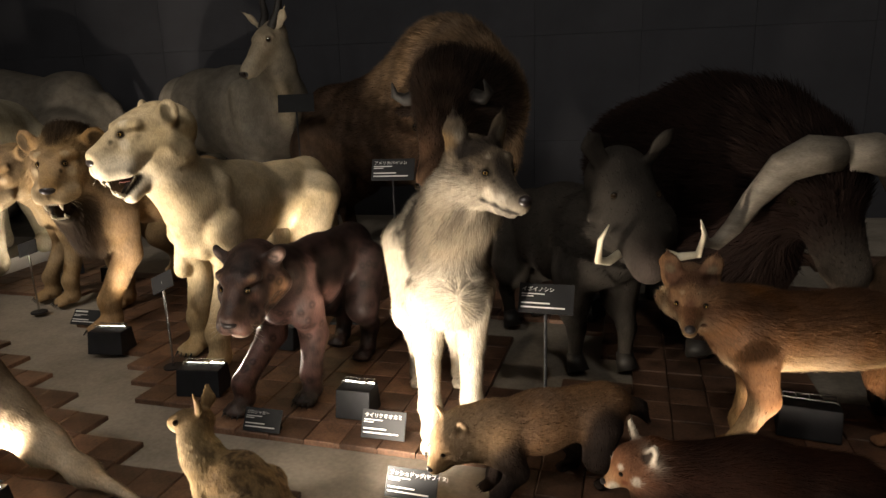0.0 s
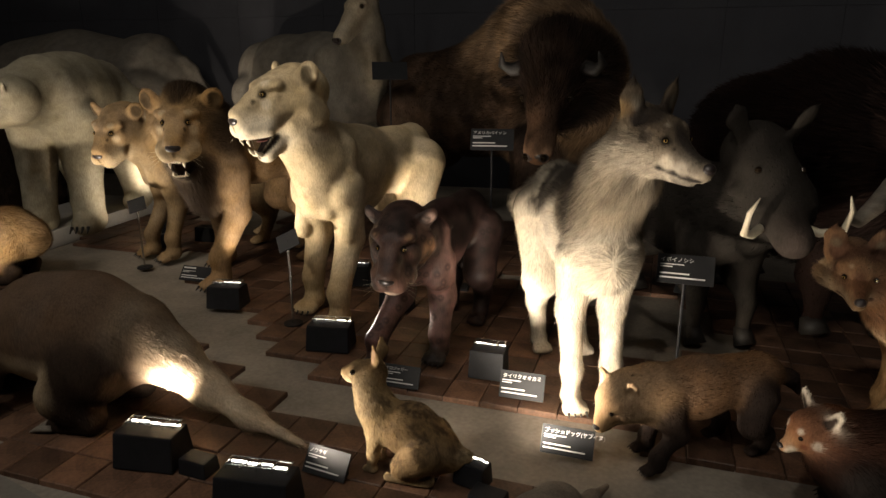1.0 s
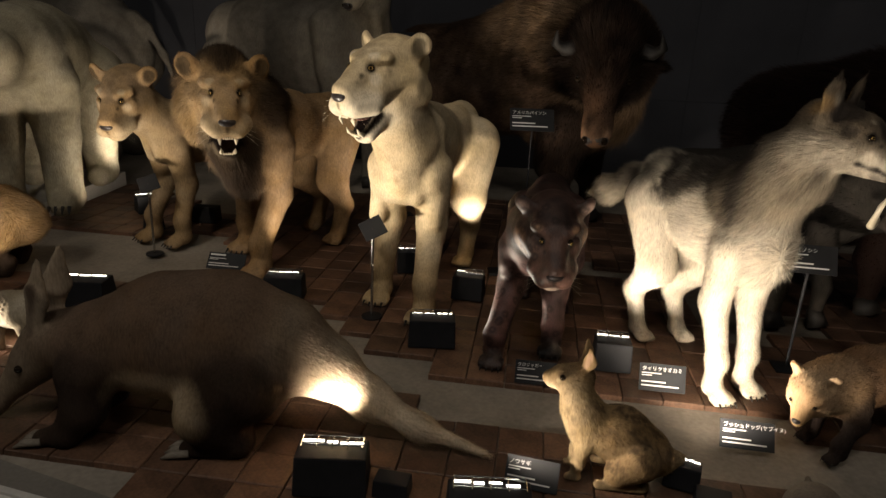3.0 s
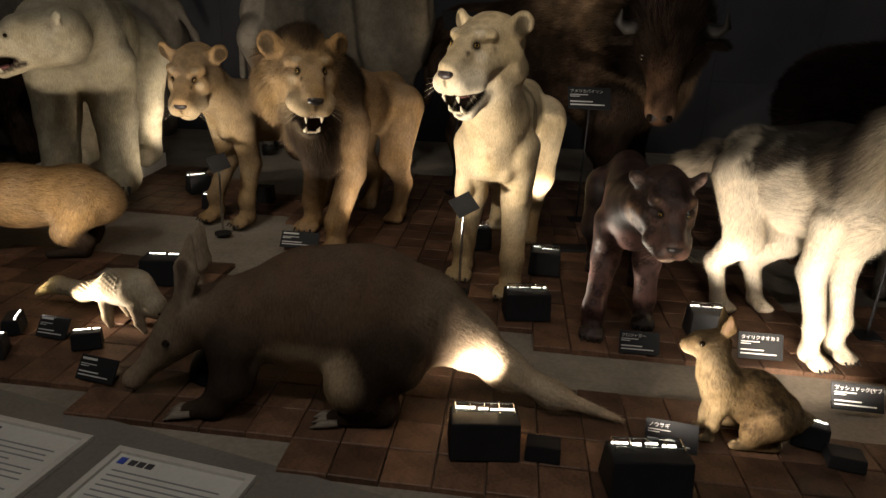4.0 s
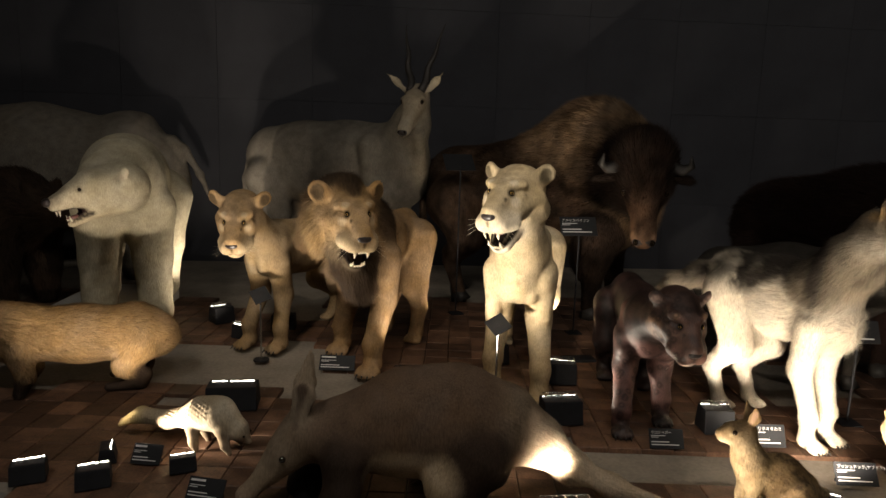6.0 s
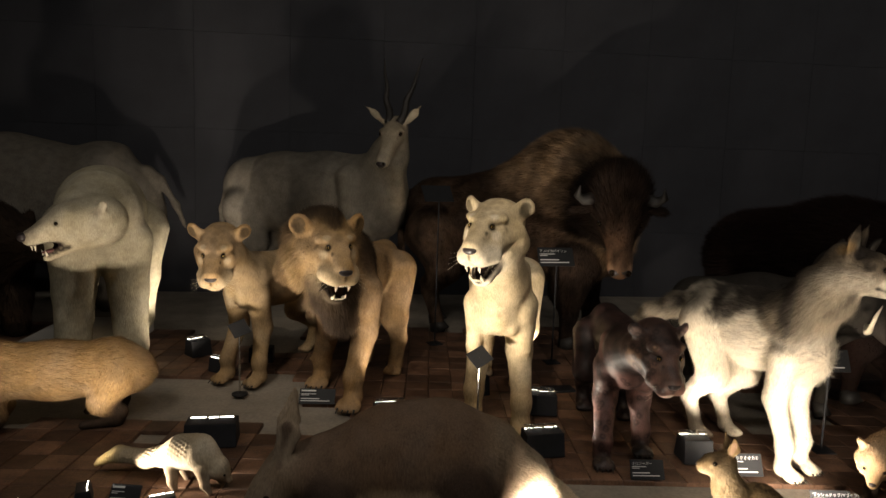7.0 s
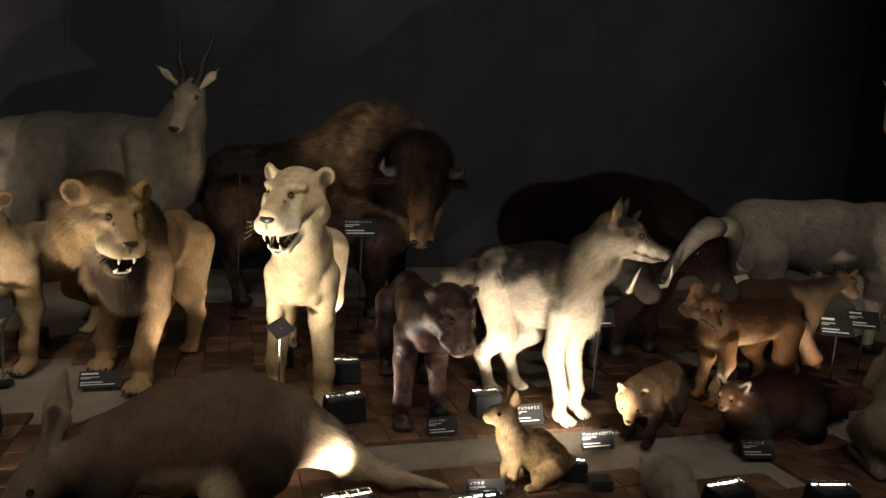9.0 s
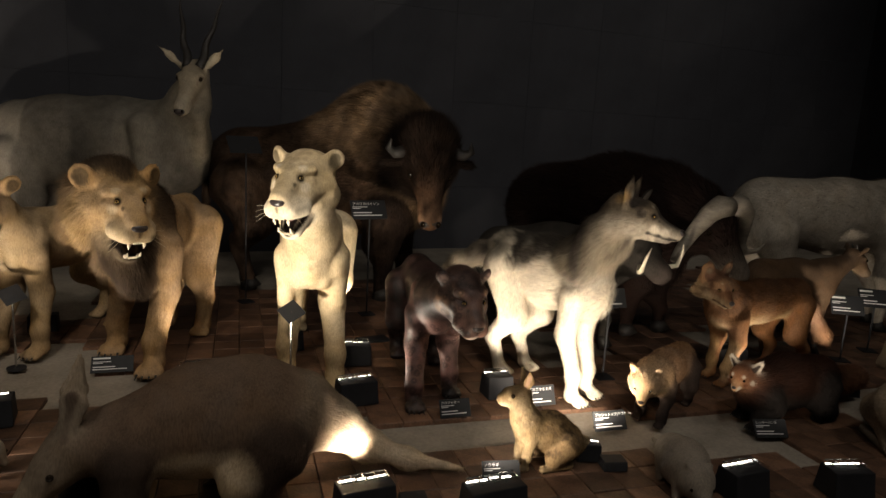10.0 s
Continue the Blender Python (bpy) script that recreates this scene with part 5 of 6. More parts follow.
def bison():
    F = Form(-0.605, 4.537, -27, 0.016)
    col, front, dark = (0.05, 0.031, 0.02), (0.17, 0.112, 0.066), (0.022, 0.014, 0.01)
    F.tube([(0.1, 0, 0.98), (-0.3, 0, 0.93), (-0.8, 0, 0.95)], [0.42, 0.36, 0.31], col, 0.03, flat=(Y, 0.72), k=0.15)
    F.tube([(0.5, 0, 1.12), (0.28, 0, 1.22), (0.0, 0, 1.08)], [0.34, 0.4, 0.36], front, 0.06, flat=(Y, 0.72), k=0.15)
    F.tube([(0.45, 0, 0.85), (0.3, 0, 0.72)], [0.34, 0.27], front, 0.08, flat=(Y, 0.72), k=0.1)
    F.tube([(0.68, -0.44, 1.1), (0.6, -0.2, 1.12), (0.48, -0.04, 1.1)], [0.2, 0.26, 0.32], dark, 0.08, k=0.08)
    for s in (1, -1):
        hoofed_leg(F, (0.38, 0.18 * s, 0.65), (0.4 + 0.06 * s, 0.16 * s), (0.2, 0.14, 0.075, 0.055), dark, lower=dark, fur=0.03)
        hoofed_leg(F, (-0.76, 0.18 * s, 0.8), (-0.8 - 0.07 * s, 0.16 * s), (0.25, 0.14, 0.07, 0.05), col, hind=True, fur=0.02)
    F.tube([(-1.06, 0, 1.1), (-1.14, 0, 0.9), (-1.14, 0, 0.55)], [0.04, 0.03, 0.035], col, 0.03)
    F.head((-0.24, 3.68, 1.09), -104, -52, 0, 1.2)
    F.tube([(0.04, 0, 0.0), (-0.1, 0, 0.04)], [0.13, 0.17], dark, 0.06, k=0.06)
    F.tube([(0.3, 0, -0.03), (0.15, 0, -0.005), (0.02, 0, 0.02)], [0.066, 0.084, 0.115], (0.06, 0.034, 0.021), 0.012, flat=(Y, 0.9), k=0.05)
    F.tube([(0.34, 0, -0.04), (0.29, 0, -0.04)], [0.068, 0.07], (0.15, 0.085, 0.05), 0.003, k=0.02)
    F.tube([(0.12, 0, -0.13), (-0.05, 0, -0.18)], [0.06, 0.12], dark, 0.1, k=0.05)
    F.ball((0.375, 0, -0.035), 0.05, LEATHER, (0.6, 1.2, 0.85))
    for y in (1, -1):
        F.tint((0.36, 0.055 * y, -0.02), 0.035, (0.3, 0.18, 0.11), 0.8)
        F.ball((0.39, 0.042 * y, -0.02), 0.019, EYE, (0.8, 0.8, 1.2))
        F.ball((0.11, 0.108 * y, 0.03), 0.019, EYE)
        F.spike([(-0.04, 0.13 * y, 0.06), (-0.03, 0.2 * y, 0.05), (-0.03, 0.235 * y, 0.09), (-0.05, 0.225 * y, 0.15)], [0.038, 0.03, 0.02, 0.004], HORN, 12)
        F.tube([(-0.02, 0.15 * y, 0.0), (-0.02, 0.25 * y, -0.03)], [0.032, 0.024], dark, 0.03, k=0.02)
    F.base()

    def curls(v, n, c):
        """Woolly clumps over the shoulders, plain hide behind."""
        r = np.array([noise.noise(Vector((a * 9, b * 9, d * 6))) + 0.7 * noise.noise(Vector((a * 24, b * 24, d * 14))) for a, b, d in v])
        return np.clip(c * np.clip(1 + 0.8 * r, 0.4, 1.7)[:, None], 0, 1)
    return F.build("bison_mount", "huge brown stuffed bison with shaggy shoulders and lowered dark head", hairs=150000, width=0.0035, lift=0.4, messy=1.0, spotty=curls)


def warthog():
    F = Form(0.42, 3.05, -58, 0.0105)
    col = (0.028, 0.024, 0.02)
    F.tube([(0.3, 0, 0.58), (0.0, 0, 0.55), (-0.4, 0, 0.52)], [0.2, 0.21, 0.18], col, 0.015, flat=(Y, 0.8), k=0.1)
    F.tube([(0.52, 0.0, 0.66), (0.3, 0, 0.6)], [0.15, 0.19], col, 0.03, k=0.06)
    for s in (1, -1):
        hoofed_leg(F, (0.28, 0.11 * s, 0.45), (0.3 + 0.04 * s, 0.1 * s), (0.11, 0.07, 0.04, 0.028), col)
        hoofed_leg(F, (-0.36, 0.11 * s, 0.45), (-0.4 - 0.04 * s, 0.1 * s), (0.14, 0.08, 0.04, 0.028), col, hind=True)
    F.head((0.645, 2.62, 0.77), -72, -32, 0, 1.0)
    F.tube([(0.02, 0, 0.02), (-0.1, 0, 0.03)], [0.11, 0.13], col, 0.012, k=0.05)
    F.tube([(0.28, 0, -0.03), (0.15, 0, -0.02), (0.02, 0, 0.0)], [0.065, 0.075, 0.1], col, 0.006, flat=(Y, 1.15), k=0.05)
    F.tube([(0.31, 0, -0.03), (0.285, 0, -0.03)], [0.068, 0.066], (0.05, 0.038, 0.032), 0, k=0.01)
    F.pair([(0.06, 0.11, 0.0), (0.07, 0.15, -0.01)], [0.035, 0.02], col, 0.005, k=0.02)
    F.pair([(0.18, 0.085, 0.01), (0.185, 0.11, 0.015)], [0.028, 0.014], col, 0.003, k=0.02)
    F.pair([(-0.08, 0.09, 0.12), (-0.11, 0.14, 0.2), (-0.11, 0.16, 0.25)], [0.035, 0.045, 0.012], col, 0.008, flat=((0.9, 0.4, 0), 0.4), k=0.02)
    F.eyes((0.06, 0.075, 0.085), 0.014)
    F.spikes([(0.22, 0.07, -0.05), (0.26, 0.13, -0.05), (0.29, 0.185, -0.01), (0.27, 0.19, 0.07), (0.25, 0.165, 0.125)], [0.016, 0.016, 0.014, 0.01, 0.002], IVORY, 10)
    F.base()
    return F.build("warthog_mount", "grey-brown stuffed warthog with curved ivory tusks", hairs=18000, width=0.003)


def musk_ox():
    F = Form(1.02, 3.35, -66, 0.015)
    col = (0.016, 0.009, 0.007)
    F.tube([(0.4, 0, 0.86), (0.1, 0, 0.85), (-0.5, 0, 0.78)], [0.33, 0.35, 0.32], col, 0.08, flat=(Y, 0.85), k=0.12)
    F.tube([(0.3, 0, 0.6), (-0.4, 0, 0.55)], [0.3, 0.3], col, 0.12, flat=(Y, 0.85), k=0.1)
    F.tube([(0.68, 0.02, 0.82), (0.4, 0, 0.86)], [0.2, 0.28], col, 0.08, k=0.08)
    for s in (1, -1):
        hoofed_leg(F, (0.36, 0.15 * s, 0.4), (0.36 + 0.05 * s, 0.14 * s), (0.13, 0.08, 0.05, 0.04), col)
        hoofed_leg(F, (-0.46, 0.15 * s, 0.4), (-0.48 - 0.05 * s, 0.14 * s), (0.14, 0.09, 0.05, 0.04), col, hind=True)
    F.head((1.34, 2.70, 0.84), -78, -45, 0, 1.15)
    F.tube([(0.03, 0, 0.0), (-0.1, 0, 0.0)], [0.12, 0.14], col, 0.04, k=0.05)
    F.tube([(0.3, 0, -0.03), (0.02, 0, 0.0)], [0.07, 0.11], col, 0.02, k=0.05)
    F.tube([(0.34, 0, -0.03), (0.3, 0, -0.03)], [0.06, 0.065], (0.16, 0.13, 0.1), 0.004, k=0.02)
    F.eyes((0.09, 0.1, 0.03), 0.018)
    for y in (1, -1):
        F.spike([(0.02, 0.012 * y, 0.15), (0.02, 0.09 * y, 0.155), (0.04, 0.17 * y, 0.12), (0.085, 0.235 * y, 0.02), (0.13, 0.28 * y, -0.07), (0.17, 0.335 * y, -0.1), (0.19, 0.385 * y, -0.06), (0.18, 0.4 * y, -0.01)],
                [0.055, 0.062, 0.052, 0.037, 0.029, 0.022, 0.013, 0.003], PALEHORN, 14)
    F.base()
    return F.build("musk_ox_mount", "shaggy blackish stuffed musk ox with pale down-curved horns", hairs=50000, width=0.006, lift=0.35)


def dhole():
    F = Form(1.2, 2.16, 188, 0.007)
    rust, pale = (0.17, 0.08, 0.035), (0.48, 0.33, 0.18)
    F.tube([(0.2, 0, 0.46), (-0.1, 0, 0.45), (-0.42, 0, 0.46)], [0.115, 0.11, 0.095], rust, 0.03, flat=(Y, 0.85), k=0.06)
    F.tube([(0.2, 0, 0.39), (-0.32, 0, 0.4)], [0.085, 0.068], pale, 0.025, flat=(Y, 0.85), k=0.04)
    F.tube([(0.37, 0.08, 0.56), (0.22, 0, 0.47)], [0.075, 0.11], rust, 0.03, k=0.05)
    for s in (1, -1):
        front_leg(F, (0.2, 0.07 * s, 0.39), (0.22 + 0.03 * s, 0.07 * s), (0.065, 0.04, 0.028, 0.025), rust, paw=0.034, fur=0.012)
        hind_leg(F, (-0.38, 0.07 * s, 0.41), (-0.37 - 0.05 * s, 0.075 * s), (0.085, 0.055, 0.028, 0.024), rust, paw=0.032, fur=0.015)
        for z in (0.1, 0.2):
            F.tint((0.24, 0.07 * s, z), 0.08, (0.4, 0.27, 0.14), 0.6)
    F.tube([(-0.48, 0, 0.46), (-0.58, 0.02, 0.36), (-0.72, 0.04, 0.18), (-0.77, 0.05, 0.12)], [0.035, 0.045, 0.045, 0.02], (0.13, 0.07, 0.04), 0.035)
    F.head((0.80, 2.04, 0.575), -97, -18, 0, 0.8)
    dog_head(F, (0.19, 0.105, 0.055), (0.46, 0.35, 0.22), (0.1, 0.05, 0.03), ear=0.1, muzzle=0.82, fur=0.014, earw=1.2)
    F.base()

    def back(v, n, c):
        r = np.array([noise.noise(Vector((a * 12, b * 12, d * 9))) for a, b, d in v])
        k = (np.clip((v[:, 2] - 0.47 + 0.05 * r) * 9, 0, 0.75) * (v[:, 2] < 0.58))[:, None]
        return c * (1 - k) + np.array((0.07, 0.032, 0.016)) * k
    return F.build("dhole_mount", "rust-red stuffed wild dog with pale belly and large ears", hairs=60000, width=0.0018, messy=0.7, spotty=back)


def bush_dog():
    F = Form(0.36, 1.86, 210, 0.0055)
    col, head, dark = (0.19, 0.11, 0.06), (0.36, 0.23, 0.125), (0.022, 0.015, 0.012)
    F.tube([(0.16, 0, 0.23), (0.0, 0, 0.23), (-0.22, 0, 0.235)], [0.085, 0.088, 0.08], col, 0.015, flat=(Y, 0.9), k=0.05)
    F.tube([(0.26, 0.0, 0.235), (0.16, 0, 0.235)], [0.07, 0.082], head, 0.015, k=0.04)
    for s in (1, -1):
        front_leg(F, (0.14, 0.06 * s, 0.19), (0.15 + 0.02 * s, 0.06 * s), (0.05, 0.028, 0.021, 0.019), dark, paw=0.024, fur=0.01)
        hind_leg(F, (-0.18, 0.06 * s, 0.2), (-0.17 - 0.03 * s, 0.065 * s), (0.065, 0.036, 0.021, 0.019), dark, paw=0.024, fur=0.01)
    F.tube([(-0.28, 0, 0.25), (-0.34, 0.02, 0.22), (-0.37, 0.03, 0.17)], [0.022, 0.018, 0.01], dark, 0.012)
    F.head((0.13, 1.73, 0.225), 225, -30, 0, 0.68)
    dog_head(F, head, (0.5, 0.36, 0.2), (0.3, 0.2, 0.11), ear=0.06, muzzle=0.7, fur=0.012, blunt=True, eye=EYE)
    F.base()
    return F.build("bush_dog_mount", "brown stuffed bush dog with pale lowered head and dark legs", hairs=26000, width=0.002)


def red_panda():
    F = Form(0.9, 1.63, 180, 0.006)
    # body rust darkened for the shade it stands in; the head stays lighter
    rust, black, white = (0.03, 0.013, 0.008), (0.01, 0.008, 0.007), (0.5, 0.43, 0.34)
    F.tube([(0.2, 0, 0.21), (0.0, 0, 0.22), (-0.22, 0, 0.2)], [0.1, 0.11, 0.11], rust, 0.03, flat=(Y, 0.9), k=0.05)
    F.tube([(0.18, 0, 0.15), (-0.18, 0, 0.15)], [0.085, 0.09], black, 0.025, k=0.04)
    for s in (1, -1):
        front_leg(F, (0.17, 0.07 * s, 0.17), (0.18 + 0.03 * s, 0.07 * s), (0.06, 0.048, 0.04, 0.034), black, paw=0.036, fur=0.02)
        hind_leg(F, (-0.18, 0.075 * s, 0.18), (-0.18 - 0.03 * s, 0.08 * s), (0.085, 0.055, 0.04, 0.034), black, paw=0.036, fur=0.02)
    F.tube([(-0.3, 0, 0.2), (-0.45, -0.03, 0.15), (-0.65, -0.1, 0.12), (-0.75, -0.14, 0.12)], [0.05, 0.06, 0.055, 0.02], (0.12, 0.055, 0.03), 0.035)
    F.head((0.625, 1.63, 0.25), 200, -14, 0, 0.58)
    F.tube([(0.02, 0, 0.01), (-0.07, 0, 0.01)], [0.095, 0.095], (0.15, 0.06, 0.026), 0.016, k=0.04)
    F.tube([(0.14, 0, -0.035), (0.03, 0, -0.01)], [0.034, 0.065], (0.3, 0.17, 0.09), 0.008, k=0.03)
    F.pair([(0.05, 0.075, -0.035), (-0.02, 0.09, -0.03)], [0.028, 0.03], (0.16, 0.065, 0.03), 0.025, k=0.03)
    F.pair([(-0.04, 0.08, 0.07), (-0.05, 0.12, 0.125)], [0.042, 0.026], white, 0.02, flat=((1, 0, 0), 0.5), k=0.015, flow=(0, 0.4, 0.8))
    for y in (1, -1):
        F.tube([(-0.01, 0.09 * y, 0.085), (-0.022, 0.115 * y, 0.115)], [0.02, 0.014], (0.03, 0.02, 0.015), 0, flat=((1, 0, 0), 0.6), k=0.006, cut=True)
        F.tint((0.14, 0.03 * y, -0.045), 0.034, white, 0.9)
        F.tint((0.1, 0.05 * y, 0.055), 0.022, white, 0.8)
        F.tint((0.05, 0.09 * y, -0.01), 0.028, white, 0.75)
        F.paint((0.09, 0.055 * y, -0.02), 0.02, (0.12, 0.04, 0.02), 0.9)
    F.eyes((0.095, 0.048, 0.02), 0.012)
    F.ball((0.17, 0, -0.022), 0.016, LEATHER, (0.8, 1.1, 0.8))
    F.base()
    return F.build("red_panda_mount", "dark rust stuffed red panda with white face and black legs", hairs=50000, width=0.0018, messy=0.8)


def duiker():
    F = Form(1.9, 2.42, -6, 0.0085)
    col = (0.085, 0.053, 0.032)
    F.tube([(0.16, 0, 0.5), (-0.05, 0, 0.5), (-0.32, 0, 0.52)], [0.12, 0.125, 0.115], col, 0.01, flat=(Y, 0.8), k=0.06)
    F.tube([(0.36, -0.02, 0.62), (0.18, 0, 0.53)], [0.05, 0.1], col, 0.01, k=0.05)
    for s in (1, -1):
        hoofed_leg(F, (0.15, 0.06 * s, 0.42), (0.16 + 0.03 * s, 0.06 * s), (0.06, 0.036, 0.022, 0.014), col)
        hoofed_leg(F, (-0.3, 0.06 * s, 0.45), (-0.32 - 0.04 * s, 0.06 * s), (0.09, 0.045, 0.022, 0.014), col, hind=True)
    F.head((2.31, 2.36, 0.625), -10, -28, 0, 0.55)
    hoof_head(F, col, (0.24, 0.17, 0.11), (0.05, 0.03, 0.02), ear=0.12, long=0.8)
    F.spikes([(-0.06, 0.03, 0.09), (-0.14, 0.035, 0.15)], [0.018, 0.004], HORN, 8)
    F.base()
    return F.build("small_antelope_mount", "small brown stuffed antelope with slender legs", hairs=16000, width=0.0025)


def reindeer():
    F = Form(2.7, 2.85, -12, 0.014)
    col = (0.34, 0.295, 0.24)
    F.tube([(0.5, 0, 0.86), (0.0, 0, 0.85), (-0.6, 0, 0.88)], [0.27, 0.27, 0.24], col, 0.03, flat=(Y, 0.78), k=0.1)
    F.tube([(0.78, 0, 1.06), (0.66, 0, 0.98), (0.5, 0, 0.9)], [0.12, 0.16, 0.24], (0.45, 0.4, 0.33), 0.06, k=0.08)
    for s in (1, -1):
        hoofed_leg(F, (0.45, 0.13 * s, 0.65), (0.47 + 0.06 * s, 0.12 * s), (0.13, 0.075, 0.045, 0.032), col, fur=0.015)
        hoofed_leg(F, (-0.58, 0.13 * s, 0.72), (-0.6 - 0.07 * s, 0.12 * s), (0.17, 0.09, 0.045, 0.032), col, hind=True, fur=0.015)
    F.head((3.5, 2.66, 1.14), -12, -25, 0, 1.05)
    hoof_head(F, col, (0.45, 0.4, 0.33), (0.12, 0.09, 0.07), ear=0.13)
    for y in (1, -1):
        beam = [(-0.05, 0.05 * y, 0.1), (-0.22, 0.13 * y, 0.2), (-0.42, 0.24 * y, 0.42), (-0.5, 0.3 * y, 0.68), (-0.42, 0.3 * y, 0.92), (-0.28, 0.28 * y, 1.08)]
        F.spike(beam, [0.028, 0.026, 0.024, 0.022, 0.018, 0.006], PALEHORN, 10)
        F.spike([beam[4], (-0.52, 0.3 * y, 1.0), (-0.5, 0.3 * y, 1.12)], [0.017, 0.014, 0.004], PALEHORN, 8)
        F.spike([beam[4], (-0.3, 0.28 * y, 0.93), (-0.2, 0.27 * y, 1.0)], [0.016, 0.012, 0.004], PALEHORN, 8)
        F.spike([beam[1], (-0.1, 0.15 * y, 0.3), (0.05, 0.14 * y, 0.36)], [0.02, 0.015, 0.004], PALEHORN, 8)
        F.spike([beam[3], (-0.58, 0.32 * y, 0.72)], [0.016, 0.004], PALEHORN, 8)
    F.base()
    return F.build("reindeer_mount", "pale grey stuffed reindeer with tall branching antlers", hairs=40000, width=0.004)


def armadillo():
    F = Form(-0.06, 1.24, 250, 0.0055)
    col = (0.17, 0.14, 0.11)
    F.tube([(0.1, 0, 0.1), (0.0, 0, 0.11), (-0.1, 0, 0.1)], [0.075, 0.09, 0.08], col, 0.0, flat=(Y, 0.95), k=0.04)
    F.tube([(0.24, 0, 0.05), (0.12, 0, 0.1)], [0.018, 0.045], col, 0.0, k=0.03)
    F.tube([(-0.16, 0, 0.08), (-0.3, 0.02, 0.03), (-0.4, 0.03, 0.014)], [0.025, 0.018, 0.008], col, 0.0, k=0.03)
    for s in (1, -1):
        F.tube([(0.08, 0.05 * s, 0.06), (0.09, 0.06 * s, 0.012)], [0.025, 0.014], col, 0.0, k=0.02)
        F.tube([(-0.08, 0.05 * s, 0.06), (-0.07, 0.06 * s, 0.012)], [0.03, 0.016], col, 0.0, k=0.02)
        F.tube([(0.13, 0.03 * s, 0.13), (0.12, 0.04 * s, 0.165)], [0.012, 0.012], col, 0.0, k=0.01)
    for i in range(7):
        x = -0.07 + 0.02 * i
        F.tube([(x, 0.095, 0.1), (x, 0.07, 0.165), (x, 0, 0.204), (x, -0.07, 0.165), (x, -0.095, 0.1)], [0.003] * 5, col, 0, k=0.003, cut=True)
    F.eyes((0.16, 0.035, 0.09), 0.006)
    return F.build("armadillo_mount", "small grey-brown stuffed armadillo with banded shell", hairs=0)


def wallaby():
    F = Form(1.22, 1.2, 60, 0.01)
    col = (0.22, 0.17, 0.12)
    F.tube([(0.05, 0, 0.5), (0.0, 0, 0.36), (-0.08, 0, 0.25)], [0.1, 0.14, 0.16], col, 0.02, flat=(Y, 0.85), k=0.06)
    F.tube([(0.12, 0, 0.66), (0.06, 0, 0.54)], [0.06, 0.09], col, 0.02, k=0.05)
    for s in (1, -1):
        F.tube([(-0.06, 0.1 * s, 0.22), (0.06, 0.12 * s, 0.16), (-0.08, 0.12 * s, 0.05)], [0.12, 0.07, 0.035], col, 0.015, k=0.04)
        F.tube([(-0.1, 0.12 * s, 0.025), (0.16, 0.12 * s, 0.022)], [0.03, 0.024], (0.3, 0.25, 0.19), 0.008, k=0.02)
        F.tube([(0.1, 0.08 * s, 0.46), (0.15, 0.09 * s, 0.36), (0.2, 0.08 * s, 0.33)], [0.045, 0.026, 0.018], col, 0.01, k=0.03)
        F.tube([(0.1, 0.04 * s, 0.74), (0.08, 0.07 * s, 0.86)], [0.026, 0.02], col, 0.006, flat=((1, 0, 0), 0.5), k=0.02)
    F.tube([(0.26, 0, 0.66), (0.12, 0, 0.7)], [0.035, 0.062], col, 0.01, k=0.04)
    F.tube([(-0.18, 0, 0.2), (-0.35, 0, 0.08), (-0.6, 0, 0.04)], [0.07, 0.045, 0.025], col, 0.015, k=0.05)
    F.eyes((0.17, 0.045, 0.72), 0.011)
    return F.build("wallaby_mount", "grey-brown stuffed wallaby sitting on its hind legs", hairs=20000, width=0.0028)


for make in (lioness, lion, young_lioness, jaguar, wolf, hare, aardvark, pangolin, capybara, polar_bear, brown_bear, rhinoceros, eland,
             bison, warthog, musk_ox, dhole, bush_dog, red_panda, duiker, reindeer, armadillo, wallaby):
    make()

